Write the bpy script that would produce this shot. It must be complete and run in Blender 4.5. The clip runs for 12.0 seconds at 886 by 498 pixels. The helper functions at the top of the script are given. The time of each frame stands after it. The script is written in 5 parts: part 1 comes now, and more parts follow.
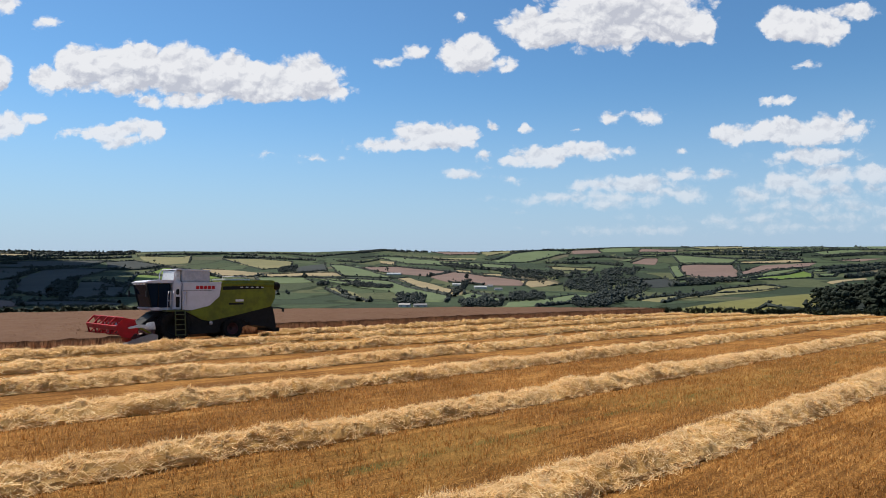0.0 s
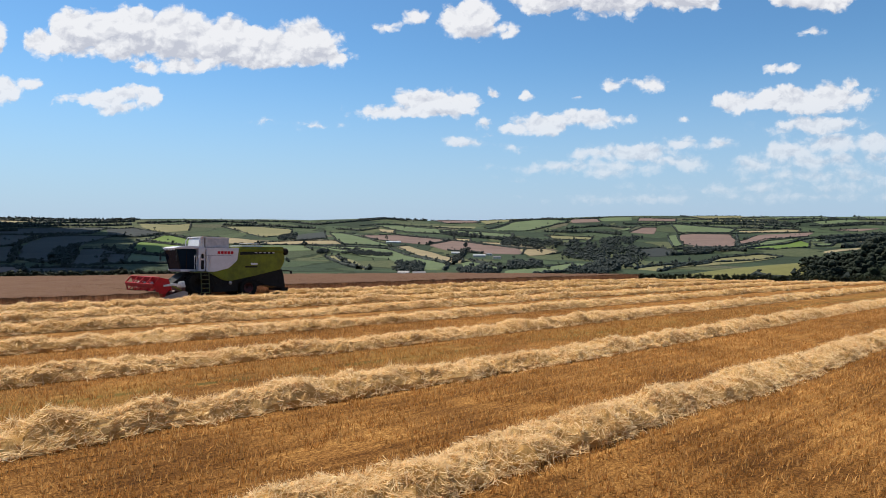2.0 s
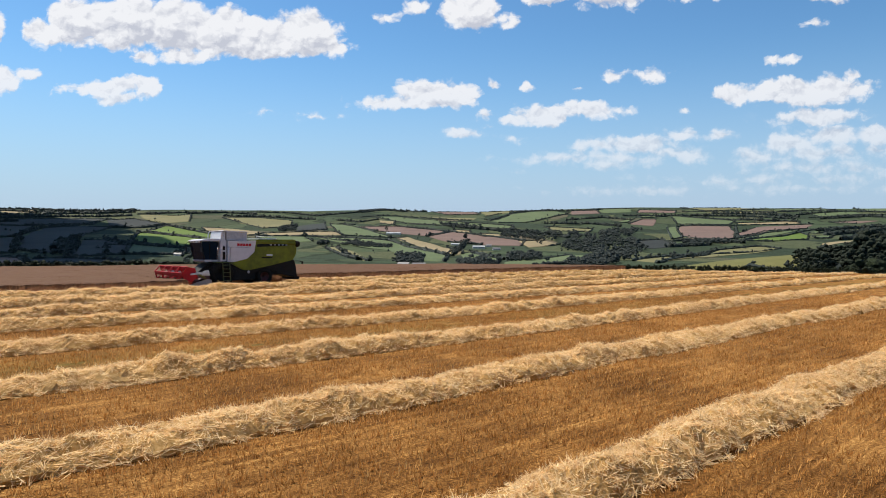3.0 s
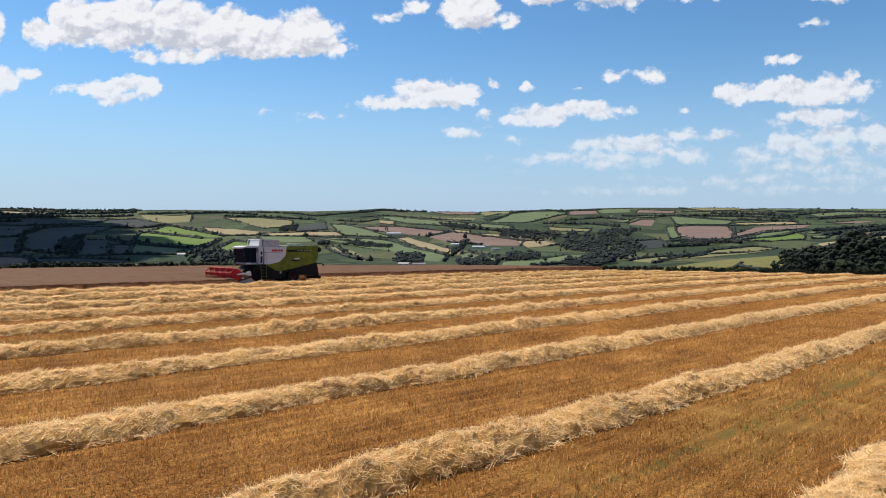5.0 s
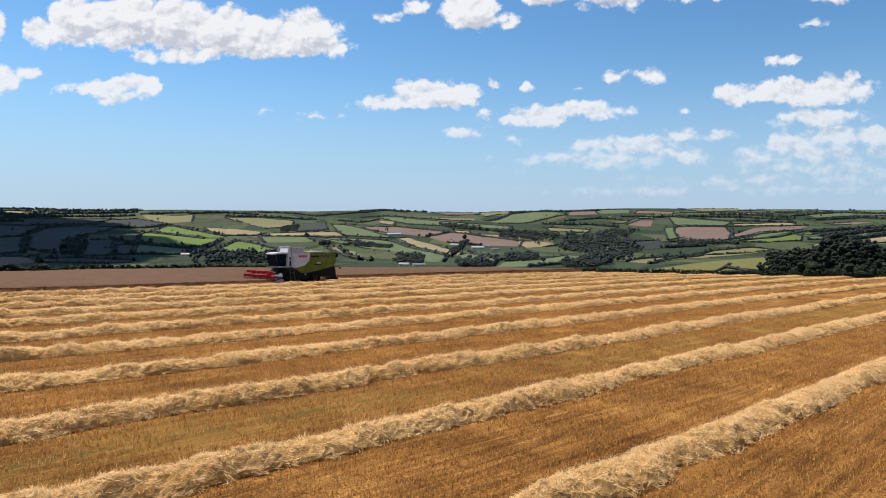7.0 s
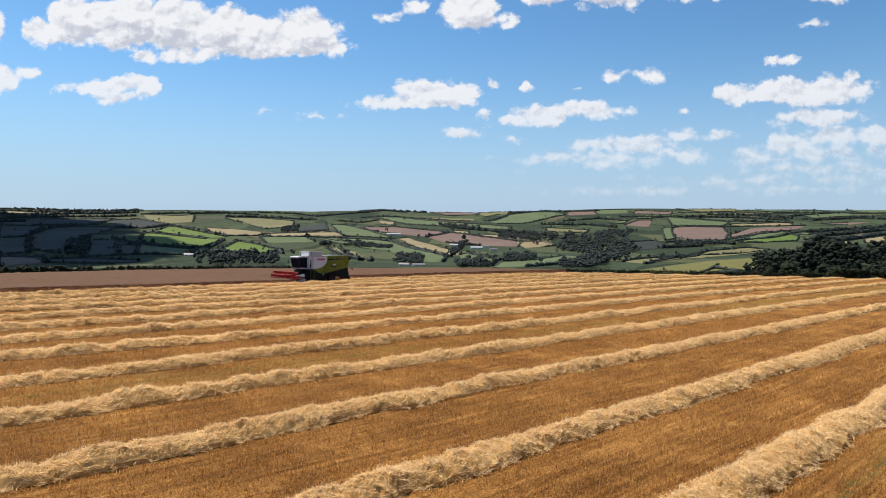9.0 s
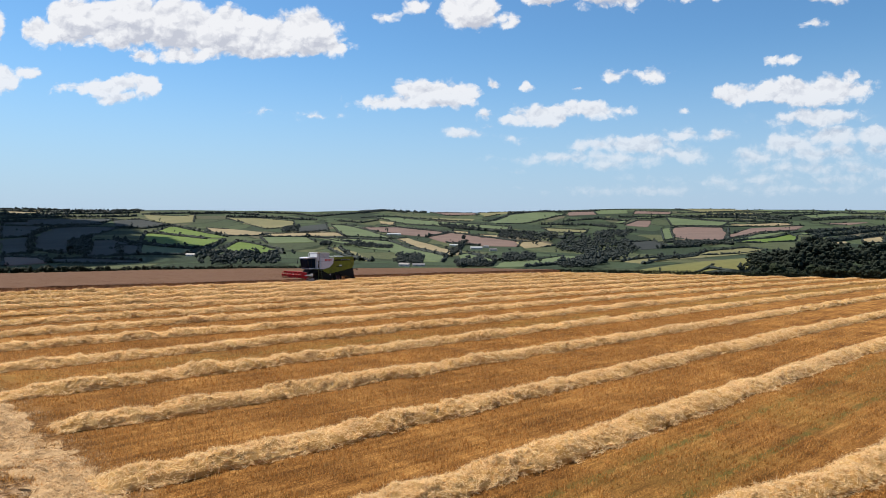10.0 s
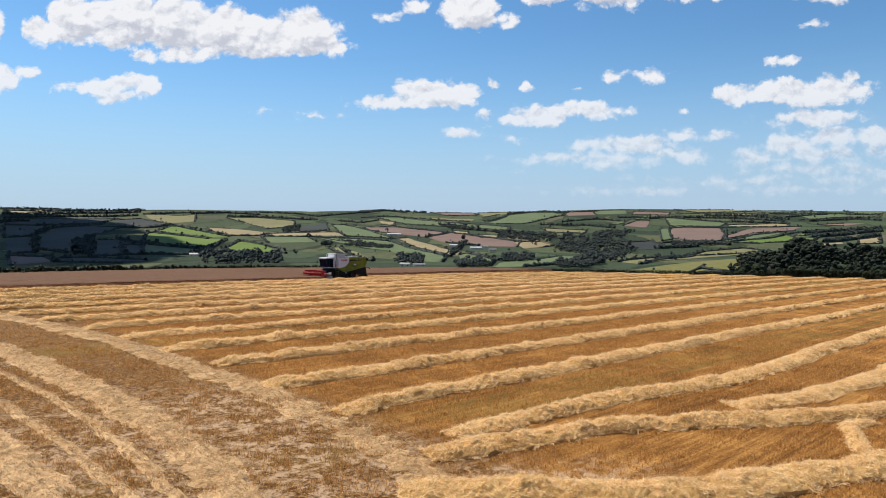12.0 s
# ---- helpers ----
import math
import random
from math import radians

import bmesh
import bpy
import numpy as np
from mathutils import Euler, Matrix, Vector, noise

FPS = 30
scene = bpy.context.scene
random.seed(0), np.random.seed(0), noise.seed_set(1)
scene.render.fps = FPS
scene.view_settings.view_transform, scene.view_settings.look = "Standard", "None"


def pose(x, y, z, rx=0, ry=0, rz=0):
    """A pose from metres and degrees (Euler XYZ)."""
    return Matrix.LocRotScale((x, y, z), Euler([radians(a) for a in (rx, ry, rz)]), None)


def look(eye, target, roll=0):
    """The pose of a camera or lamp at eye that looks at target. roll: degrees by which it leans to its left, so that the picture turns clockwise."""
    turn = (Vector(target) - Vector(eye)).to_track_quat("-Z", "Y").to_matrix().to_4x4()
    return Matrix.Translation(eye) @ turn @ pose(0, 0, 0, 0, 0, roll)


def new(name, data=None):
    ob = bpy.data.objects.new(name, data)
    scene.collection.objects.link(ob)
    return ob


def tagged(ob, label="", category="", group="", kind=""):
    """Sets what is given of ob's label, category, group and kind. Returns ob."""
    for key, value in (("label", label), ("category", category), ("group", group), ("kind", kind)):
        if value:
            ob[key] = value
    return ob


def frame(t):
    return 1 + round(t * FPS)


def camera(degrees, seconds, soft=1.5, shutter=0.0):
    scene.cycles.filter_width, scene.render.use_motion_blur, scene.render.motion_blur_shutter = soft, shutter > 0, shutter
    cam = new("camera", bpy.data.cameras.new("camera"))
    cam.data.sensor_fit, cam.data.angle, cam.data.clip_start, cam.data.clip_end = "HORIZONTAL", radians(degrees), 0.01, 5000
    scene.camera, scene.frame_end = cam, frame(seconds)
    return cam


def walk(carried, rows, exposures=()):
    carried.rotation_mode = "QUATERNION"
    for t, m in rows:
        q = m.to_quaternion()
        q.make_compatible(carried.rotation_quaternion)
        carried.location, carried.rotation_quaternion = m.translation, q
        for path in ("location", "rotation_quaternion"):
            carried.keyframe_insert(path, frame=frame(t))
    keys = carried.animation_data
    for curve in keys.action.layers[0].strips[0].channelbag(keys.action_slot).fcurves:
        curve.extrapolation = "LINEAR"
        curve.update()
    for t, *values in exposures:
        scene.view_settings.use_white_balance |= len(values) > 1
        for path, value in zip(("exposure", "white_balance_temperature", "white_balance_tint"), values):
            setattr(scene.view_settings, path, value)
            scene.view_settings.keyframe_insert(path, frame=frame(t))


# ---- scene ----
cam = camera(66.7, 12.0, soft=0.95)
PATH = [
    (0.0, pose(-7.76, 8.29, 3.15, 90.19, 0.00, 0.00)),
    (0.5, pose(-7.40, 7.06, 3.13, 89.57, -0.10, 0.00)),
    (1.0, pose(-7.10, 5.48, 3.15, 88.89, -0.10, 0.00)),
    (1.5, pose(-6.87, 3.46, 3.21, 88.18, -0.20, 0.00)),
    (2.0, pose(-6.69, 1.11, 3.36, 87.50, -0.20, -0.03)),
    (2.5, pose(-6.55, -1.51, 3.53, 86.92, -0.30, -0.03)),
    (3.0, pose(-6.43, -4.38, 3.73, 86.76, -0.30, -0.03)),
    (5.0, pose(-5.98, -17.06, 4.95, 86.75, -0.30, -0.03)),
    (5.5, pose(-5.88, -20.48, 5.32, 86.75, -0.30, -0.03)),
    (6.0, pose(-5.78, -23.96, 5.69, 86.75, -0.40, -0.03)),
    (6.5, pose(-5.70, -27.54, 6.07, 86.75, -0.40, -0.03)),
    (7.0, pose(-5.61, -31.12, 6.50, 86.75, -0.40, -0.03)),
    (9.0, pose(-5.30, -45.40, 7.91, 86.74, -0.40, -0.07)),
    (9.5, pose(-5.21, -48.84, 8.23, 86.74, -0.40, -0.07)),
    (10.0, pose(-5.15, -52.25, 8.53, 86.74, -0.40, -0.07)),
    (10.5, pose(-5.26, -55.72, 8.82, 86.74, -0.40, -0.07)),
    (11.0, pose(-5.42, -59.13, 9.13, 86.74, -0.40, -0.07)),
    (11.5, pose(-5.58, -62.40, 9.36, 86.73, -0.50, -0.10)),
    (12.0, pose(-5.74, -65.54, 9.56, 86.73, -0.50, -0.10)),
]
walk(cam, PATH, exposures=((0.0, 0.57), (1.5, 0.61), (3.0, 0.66), (12.0, 0.66)))

# ---- light ----
SUN_AZ, SUN_EL = radians(-54), radians(55)     # azimuth from straight ahead, to the left
world = bpy.data.worlds.new("sky")
scene.world = world
world.use_nodes = True
sun = new("sun", bpy.data.lights.new("sun", "SUN"))
sun.data.energy, sun.data.angle, sun.data.color = 5.0, radians(0.55), (1.0, 0.90, 0.76)
sun.matrix_world = look((0, 0, 200), (-200 * math.sin(SUN_AZ) * math.cos(SUN_EL), -200 * math.cos(SUN_AZ) * math.cos(SUN_EL), 200 - 200 * math.sin(SUN_EL)))


class Nodes:
    """Short hand for building node trees."""

    def __init__(self, tree):
        self.tree = tree
        tree.nodes.clear()

    def add(self, kind, ins=None, **props):
        node = self.tree.nodes.new(kind)
        for key, value in props.items():
            setattr(node, key, value)
        for key, value in (ins or {}).items():
            if isinstance(value, bpy.types.NodeSocket):
                self.tree.links.new(value, node.inputs[key])
            else:
                node.inputs[key].default_value = value
        return node

    def math(self, op, a, b=0.0, c=0.0, clamp=False):
        return self.add("ShaderNodeMath", {0: a, 1: b, 2: c}, operation=op, use_clamp=clamp).outputs[0]

    def vec(self, op, a, b=(0, 0, 0)):
        node = self.add("ShaderNodeVectorMath", {0: a, 1: b}, operation=op)
        return node.outputs["Value" if op in ("LENGTH", "DOT_PRODUCT") else 0]

    def ramp(self, fac, stops):
        node = self.add("ShaderNodeValToRGB", {0: fac})
        while len(node.color_ramp.elements) < len(stops):
            node.color_ramp.elements.new(0.5)
        for element, (at, colour) in zip(node.color_ramp.elements, stops):
            element.position, element.color = at, (*colour, 1)
        return node.outputs[0]

    def noise(self, vector, scale, detail=4.0, rough=0.55, distortion=0.0):
        return self.add("ShaderNodeTexNoise", {"Vector": vector, "Scale": scale, "Detail": detail, "Roughness": rough, "Distortion": distortion}).outputs[0]

    def mix(self, fac, a, b, blend="MIX"):
        node = self.add("ShaderNodeMix", {0: fac}, data_type="RGBA", blend_type=blend)
        for slot, value in ((6, a), (7, b)):
            if isinstance(value, bpy.types.NodeSocket):
                self.tree.links.new(value, node.inputs[slot])
            else:
                node.inputs[slot].default_value = (*value, 1)
        return node.outputs[2]

    def remap(self, value, a, b, c=0.0, d=1.0):
        return self.add("ShaderNodeMapRange", {0: value, 1: a, 2: b, 3: c, 4: d}, interpolation_type="SMOOTHSTEP").outputs[0]


# ---- sky with cumulus clouds ----
sky = Nodes(world.node_tree)
ray_dir = sky.add("ShaderNodeTexCoord").outputs["Generated"]
nishita = sky.add("ShaderNodeTexSky", sky_type="NISHITA", sun_disc=False, sun_elevation=SUN_EL, sun_rotation=SUN_AZ,
                  altitude=100, air_density=1.0, dust_density=0.2, ozone_density=2.0)

# Cumulus lobes: middle and half size of each, in thousandths on a plane one unit ahead (across, up).
LOBES = []


def cloud(weight, *lobes):
    for across, up, wide, high in lobes:
        LOBES.append((weight, across / 1000, up / 1000 + 0.006, wide / 1000, high / 1000))


cloud(1.0, (-583, 250, 40, 23), (-541, 266, 52, 39), (-466, 266, 92, 42), (-398, 261, 71, 45), (-327, 255, 71, 39), (-272, 248, 92, 34), (-201, 252, 57, 37), (-163, 234, 39, 17), (-381, 221, 59, 13), (-345, 240, 140, 17))
cloud(1.0, (-436, 217, 24, 13))
cloud(1.0, (-533, 172, 50, 15), (-486, 174, 52, 18), (-432, 174, 30, 18), (-470, 159, 62, 12))
cloud(1.0, (-604, 191, 30, 12))
cloud(1.0, (-654, 181, 37, 22))
cloud(1.0, (-663, 261, 24, 37))
cloud(1.0, (-659, 362, 34, 18))
cloud(1.0, (148, 325, 67, 34), (232, 332, 92, 45), (316, 339, 87, 40), (358, 330, 49, 30), (390, 319, 18, 20), (274, 367, 126, 37))
cloud(1.0, (43, 287, 49, 34), (40, 273, 67, 18), (93, 266, 20, 6))
cloud(1.0, (-35, 288, 24, 13))
cloud(1.0, (-83, 276, 21, 10))
cloud(1.0, (509, 332, 52, 25), (560, 327, 50, 27), (610, 349, 46, 14))
cloud(1.0, (497, 217, 29, 9))
cloud(1.0, (-16, 171, 62, 20), (18, 164, 39, 23), (-79, 152, 67, 11), (-33, 154, 92, 13))
cloud(1.0, (76, 181, 13, 8))
cloud(1.0, (123, 176, 14, 7))
cloud(1.0, (198, 177, 17, 7))
cloud(1.0, (251, 190, 18, 11))
cloud(1.0, (303, 192, 29, 13))
cloud(1.0, (148, 134, 71, 18), (215, 142, 52, 15), (257, 145, 22, 10))
cloud(1.0, (30, 108, 34, 8))
cloud(1.0, (442, 167, 65, 16), (518, 172, 94, 23), (576, 176, 60, 23), (606, 176, 39, 16), (597, 196, 20, 8))
cloud(1.0, (358, 145, 16, 6))
cloud(0.6, (-588, 339, 29, 11))
cloud(0.6, (30, 340, 14, 9))
cloud(0.6, (539, 271, 17, 6))
cloud(0.6, (64, 137, 17, 8), (97, 103, 20, 6), (68, 119, 10, 5))
cloud(1.0, (353, 109, 30, 10), (413, 109, 25, 10))
cloud(1.0, (230, 91, 44, 13), (289, 93, 62, 18), (339, 80, 71, 13))
cloud(1.0, (554, 135, 67, 15))
cloud(1.0, (514, 95, 54, 17), (580, 109, 62, 18), (634, 109, 45, 18))
cloud(0.7, (181, 71, 77, 8), (264, 74, 104, 11), (239, 62, 44, 10))
cloud(0.7, (548, 83, 97, 14), (464, 79, 45, 13), (639, 88, 29, 13))
cloud(0.7, (540, 62, 71, 10), (632, 60, 54, 9))
cloud(0.45, (474, 45, 67, 8), (390, 42, 80, 6), (599, 43, 71, 8))
cloud(0.45, (97, 52, 23, 4))
cloud(0.45, (-186, 134, 27, 5))
cloud(0.45, (550, 30, 134, 6))
cloud(0.45, (307, 25, 92, 5))
cloud(0.45, (-253, 138, 34, 4))
cloud(0.45, (509, 126, 34, 8))

tree = bpy.data.node_groups.new("cumulus", "ShaderNodeTree")
tree.interface.new_socket("P", in_out="INPUT", socket_type="NodeSocketVector")
tree.interface.new_socket("D", in_out="OUTPUT", socket_type="NodeSocketFloat")
lobes = Nodes(tree)
p_in = lobes.add("NodeGroupInput").outputs[0]
total = None
for weight, cx, cz, wide, high in LOBES:
    v = lobes.add("ShaderNodeVectorMath", {0: p_in, 1: (1 / wide, 1 / high, 0), 2: (-cx / wide, -cz / high, 0)}, operation="MULTIPLY_ADD").outputs[0]
    k = weight * min(2.2, max(0.75, high / 0.014))
    d = lobes.math("MULTIPLY_ADD", lobes.vec("LENGTH", v), -k, k)
    total = d if total is None else lobes.math("SMOOTH_MAX", total, d, 0.25)
lobes.add("NodeGroupOutput", {0: total})

xyz = sky.add("ShaderNodeSeparateXYZ", {0: ray_dir})
ahead = sky.math("MAXIMUM", xyz.outputs[1], 0.05)
flat = sky.add("ShaderNodeCombineXYZ", {0: sky.math("DIVIDE", xyz.outputs[0], ahead), 1: sky.math("DIVIDE", xyz.outputs[2], ahead)}).outputs[0]


def wobble(scale, amount, detail):
    tex = sky.add("ShaderNodeTexNoise", {"Vector": flat, "Scale": scale, "Detail": detail, "Roughness": 0.6})
    away = sky.vec("SUBTRACT", tex.outputs["Color"], (0.5, 0.5, 0.5))
    return sky.vec("MULTIPLY", away, (amount, amount * 0.8, 0))


warped = sky.vec("ADD", sky.vec("ADD", flat, wobble(16, 0.030, 3)), wobble(75, 0.010, 3))


def billows(vector, scale):
    """Rounded heads of cloud, 1 in the middle of each and lower towards the clefts between them."""
    stretched = sky.vec("MULTIPLY", vector, (1.0, 1.35, 1.0))
    tex = sky.add("ShaderNodeTexVoronoi", {"Vector": stretched, "Scale": scale, "Detail": 3.0, "Roughness": 0.55, "Lacunarity": 2.1, "Smoothness": 0.35},
                  voronoi_dimensions="2D", feature="SMOOTH_F1")
    return sky.math("MULTIPLY_ADD", tex.outputs["Distance"], -1.35, 1.25)


def density(vector):
    group = sky.add("ShaderNodeGroup", node_tree=tree)
    sky.tree.links.new(vector, group.inputs[0])
    return group.outputs[0]


heads = billows(warped, 24)
fine = sky.noise(flat, 85, 6, 0.65)
thick = density(warped)
body = sky.math("ADD", sky.math("MULTIPLY_ADD", heads, 0.60, -0.26), sky.math("ADD", thick, sky.math("MULTIPLY_ADD", fine, 0.30, -0.145)))
# the rest of the sky, behind and beside the view
side = sky.noise(sky.vec("MULTIPLY", ray_dir, (1, 1, 2.2)), 3.2, 7, 0.55)
behind = sky.remap(xyz.outputs[1], 0.0, 0.25, 1.0, 0.0)
wide_off = sky.remap(sky.math("ABSOLUTE", sky.math("DIVIDE", xyz.outputs[0], ahead)), 0.75, 1.1)
high_off = sky.remap(xyz.outputs[2], 0.42, 0.6)
outside = sky.math("MAXIMUM", behind, sky.math("MAXIMUM", wide_off, high_off))
near_ground = sky.remap(xyz.outputs[2], 0.05, 0.16, 1.0, 0.0)
alpha_in = sky.add("ShaderNodeMix", {0: near_ground, 2: sky.remap(body, -0.17, 0.37), 3: sky.remap(body, -0.42, 0.62)}).outputs[0]
alpha_out = sky.math("MULTIPLY", sky.remap(side, 0.52, 0.64), sky.remap(xyz.outputs[2], 0.02, 0.12))
alpha = sky.add("ShaderNodeMix", {0: outside, 2: alpha_in, 3: alpha_out}).outputs[0]
above = density(sky.vec("ADD", warped, (-0.010, 0.022, 0)))
lit_heads = billows(sky.vec("ADD", warped, (-0.004, 0.007, 0)), 24)
cleft = sky.math("MULTIPLY", sky.math("SUBTRACT", lit_heads, heads), 0.9)
under = sky.math("MULTIPLY", sky.remap(above, 0.25, 1.9), sky.math("MULTIPLY_ADD", heads, -0.35, 0.80))
grey = sky.math("ADD", sky.math("ADD", under, sky.math("MULTIPLY_ADD", near_ground, 0.12, cleft)), sky.math("MULTIPLY_ADD", sky.noise(flat, 22, 5, 0.6), 0.9, -0.47))
cloud_colour = sky.mix(sky.math("MULTIPLY", grey, 1.0, clamp=True), (0.89, 0.895, 0.92), (0.57, 0.59, 0.665))
# thin haze that whitens the lowest sky
air = sky.mix(1.0, sky.vec("MULTIPLY", nishita.outputs[0], (0.1, 0.1, 0.1)), (0.665, 1.0, 1.21), "MULTIPLY")
low = sky.remap(xyz.outputs[2], -0.02, 0.28, 1.0, 0.0)
air = sky.mix(sky.math("MULTIPLY", sky.math("POWER", low, 1.4), 0.8), air, (0.43, 0.56, 0.785))
thin = sky.math("MULTIPLY_ADD", sky.math("POWER", low, 2.0), -0.66, 0.97)
final = sky.mix(sky.math("MULTIPLY", alpha, thin), air, cloud_colour)
back = sky.add("ShaderNodeBackground", {"Color": final, "Strength": 0.64})
sky.add("ShaderNodeOutputWorld", {"Surface": back.outputs[0]})

# ---- materials ----


def material(name, rough=0.8, metal=0.0):
    mat = bpy.data.materials.new(name)
    mat.use_nodes = True
    n = Nodes(mat.node_tree)
    bsdf = n.add("ShaderNodeBsdfPrincipled", {"Roughness": rough, "Metallic": metal})
    n.add("ShaderNodeOutputMaterial", {"Surface": bsdf.outputs[0]})
    n.bsdf, n.mat = bsdf, mat
    n.place = n.add("ShaderNodeNewGeometry").outputs["Position"]
    return n


def plain(name, colour, rough=0.6, metal=0.0, vary=0.15, scale=6.0, bump=0.0):
    """A paint or rubber with faint dirt and grain."""
    n = material(name, rough, metal)
    place = n.add("ShaderNodeTexCoord").outputs["Object"]
    dirt = n.noise(place, scale, 6, 0.65)
    dark = tuple(c * (1 - 2 * vary) for c in colour)
    light = tuple(min(1, c * (1 + vary)) for c in colour)
    n.tree.links.new(n.mix(n.remap(dirt, 0.3, 0.7), dark, light), n.bsdf.inputs["Base Color"])
    n.tree.links.new(n.remap(dirt, 0.2, 0.8, max(0, rough - 0.12), min(1, rough + 0.12)), n.bsdf.inputs["Roughness"])
    if bump:
        n.tree.links.new(n.add("ShaderNodeBump", {"Strength": bump, "Distance": 0.01, "Height": n.noise(place, scale * 12, 3)}).outputs[0], n.bsdf.inputs["Normal"])
    return n.mat


TURN = radians(43.11)                            # heading of the windrows from the x axis
U, N = Vector((math.cos(TURN), math.sin(TURN), 0)), Vector((-math.sin(TURN), math.cos(TURN), 0))
SPACING = 5.9


def at(l, p):
    """World x and y of a place l along and p across the windrows."""
    return l * U.x + p * N.x, l * U.y + p * N.y


def field_height(x, y):
    """Height of the field's gently rounded ground; works on arrays."""
    l, p = x * U.x + y * U.y, x * N.x + y * N.y
    p = np.clip(p, -90, 125)
    return -0.02538 * p - 0.000171 * p ** 2 + 3.5e-7 * p ** 3 - 0.0378 * np.clip(l, -120, 150)


EDGE_X = (-400, -140, -82, -66, -48, -3, 24, 50, 91, 140, 400)
EDGE_Y = (-180, -10, 54, 82, 97, 103, 95, 88, 80, 70, 0)
FAR_D = (0, 130, 230, 350, 550, 700, 1100, 1400, 1900, 2600, 3400, 4000, 5200)
FAR_Z = (-6, -9, -22, -36, -54, -53.5, -64, -70, -56, -34, -5, -16, -60)


def land_height(x, y):
    """Height of the whole land: the field, the slope below it, the valley and the far hills."""
    x, y = np.asarray(x, float), np.asarray(y, float)
    beyond = y - np.interp(x, EDGE_X, EDGE_Y)
    d = np.hypot(x + 6, y + 30)
    far = np.interp(d, FAR_D, FAR_Z) + np.interp(d, (500, 900, 2500, 3400), (0, 1, 1, 0.6)) * (
        5 * np.sin(x / 260 + 1.3) * np.sin(y / 310 + 0.6) + 3 * np.sin(x / 120 + y / 170))
    far = far + np.interp(np.degrees(np.arctan2(x + 6, y + 30)), (-36, -25, -15, -11, -5, -2, 3, 8, 15, 25, 36),
                          (9, 8, 6, -1, 16, 5, 3, 17, 25, 31, 26)) * np.clip((d - 2300) / 900, 0, 1)
    # a spur that rises to the right beyond the field
    spur = np.interp(np.degrees(np.arctan2(x + 6, y + 30)), (9, 14.5, 19.5, 23, 26.5, 34, 45, 60), (-60, -34.5, -26.5, -22.5, -19.5, -14.5, -14, -40)) - 0.0026 * (d - 430) ** 2
    far = np.maximum(far, spur)
    near = field_height(x, y) - 0.10 * np.clip(beyond, 0, None) - 0.0012 * np.clip(beyond, 0, 60) ** 2
    w = np.clip((beyond - 60) / 220, 0, 1)
    w = w * w * (3 - 2 * w)
    back_w = np.clip((d - 250) / 300, 0, 1) * (beyond < 0)
    return (near * (1 - w) + far * w) * (1 - back_w) + back_w * np.clip(near, -12, 12)


def mesh_from(name, verts, faces, mat, smooth=False):
    me = bpy.data.meshes.new(name)
    verts = np.asarray(verts, np.float32)
    faces = np.asarray(faces, np.int32)
    k = faces.shape[1]
    me.vertices.add(len(verts)), me.loops.add(faces.size), me.polygons.add(len(faces))
    me.vertices.foreach_set("co", verts.ravel())
    me.loops.foreach_set("vertex_index", faces.ravel())
    me.polygons.foreach_set("loop_start", np.arange(0, faces.size, k, dtype=np.int32))
    me.polygons.foreach_set("use_smooth", np.full(len(faces), smooth))
    me.update(calc_edges=True)
    me.materials.append(mat)
    return me


def grid_faces(rows, cols):
    a = (np.arange(rows - 1)[:, None] * cols + np.arange(cols - 1)).ravel()
    return np.stack([a, a + 1, a + cols + 1, a + cols], 1)

# ---- across the valley ----


def foliage(name, dark, light, scale=0.35, apart=0.5):
    """Leaves: green that varies from clump to clump and within, rough, a little translucent."""
    n = material(name, 0.75)
    isle = n.add("ShaderNodeNewGeometry").outputs["Random Per Island"]
    tone = n.math("MULTIPLY_ADD", n.noise(n.place, scale, 5, 0.7), 0.9, n.math("MULTIPLY_ADD", isle, apart, -0.44 * apart), clamp=True)
    n.tree.links.new(n.mix(tone, dark, light), n.bsdf.inputs["Base Color"])
    n.tree.links.new(n.add("ShaderNodeBump", {"Strength": 0.9, "Distance": 0.6, "Height": n.noise(n.place, scale * 4, 4, 0.7)}).outputs[0], n.bsdf.inputs["Normal"])
    n.bsdf.inputs["Specular IOR Level"].default_value = 0.15
    return n.mat


def far_ground(name, dark, light, stripe=0.0):
    """A distant field: broad patches, faint working lines and small mottling."""
    n = material(name, 0.9)
    broad = n.noise(n.place, 0.012, 4, 0.6)
    small = n.noise(n.place, 0.10, 7, 0.72)
    tone = n.math("ADD", n.math("MULTIPLY", broad, 0.55), n.math("MULTIPLY", small, 0.6), clamp=True)
    if stripe:
        wave = n.add("ShaderNodeTexWave", {"Vector": n.place, "Scale": 0.05, "Distortion": 3.0, "Detail": 2.0, "Detail Scale": 0.4}).outputs[1]
        tone = n.math("MULTIPLY_ADD", wave, 0.4 * stripe, tone, clamp=True)
    n.tree.links.new(n.mix(n.remap(tone, 0.25, 0.85), dark, light), n.bsdf.inputs["Base Color"])
    n.bsdf.inputs["Specular IOR Level"].default_value = 0.1
    return n.mat


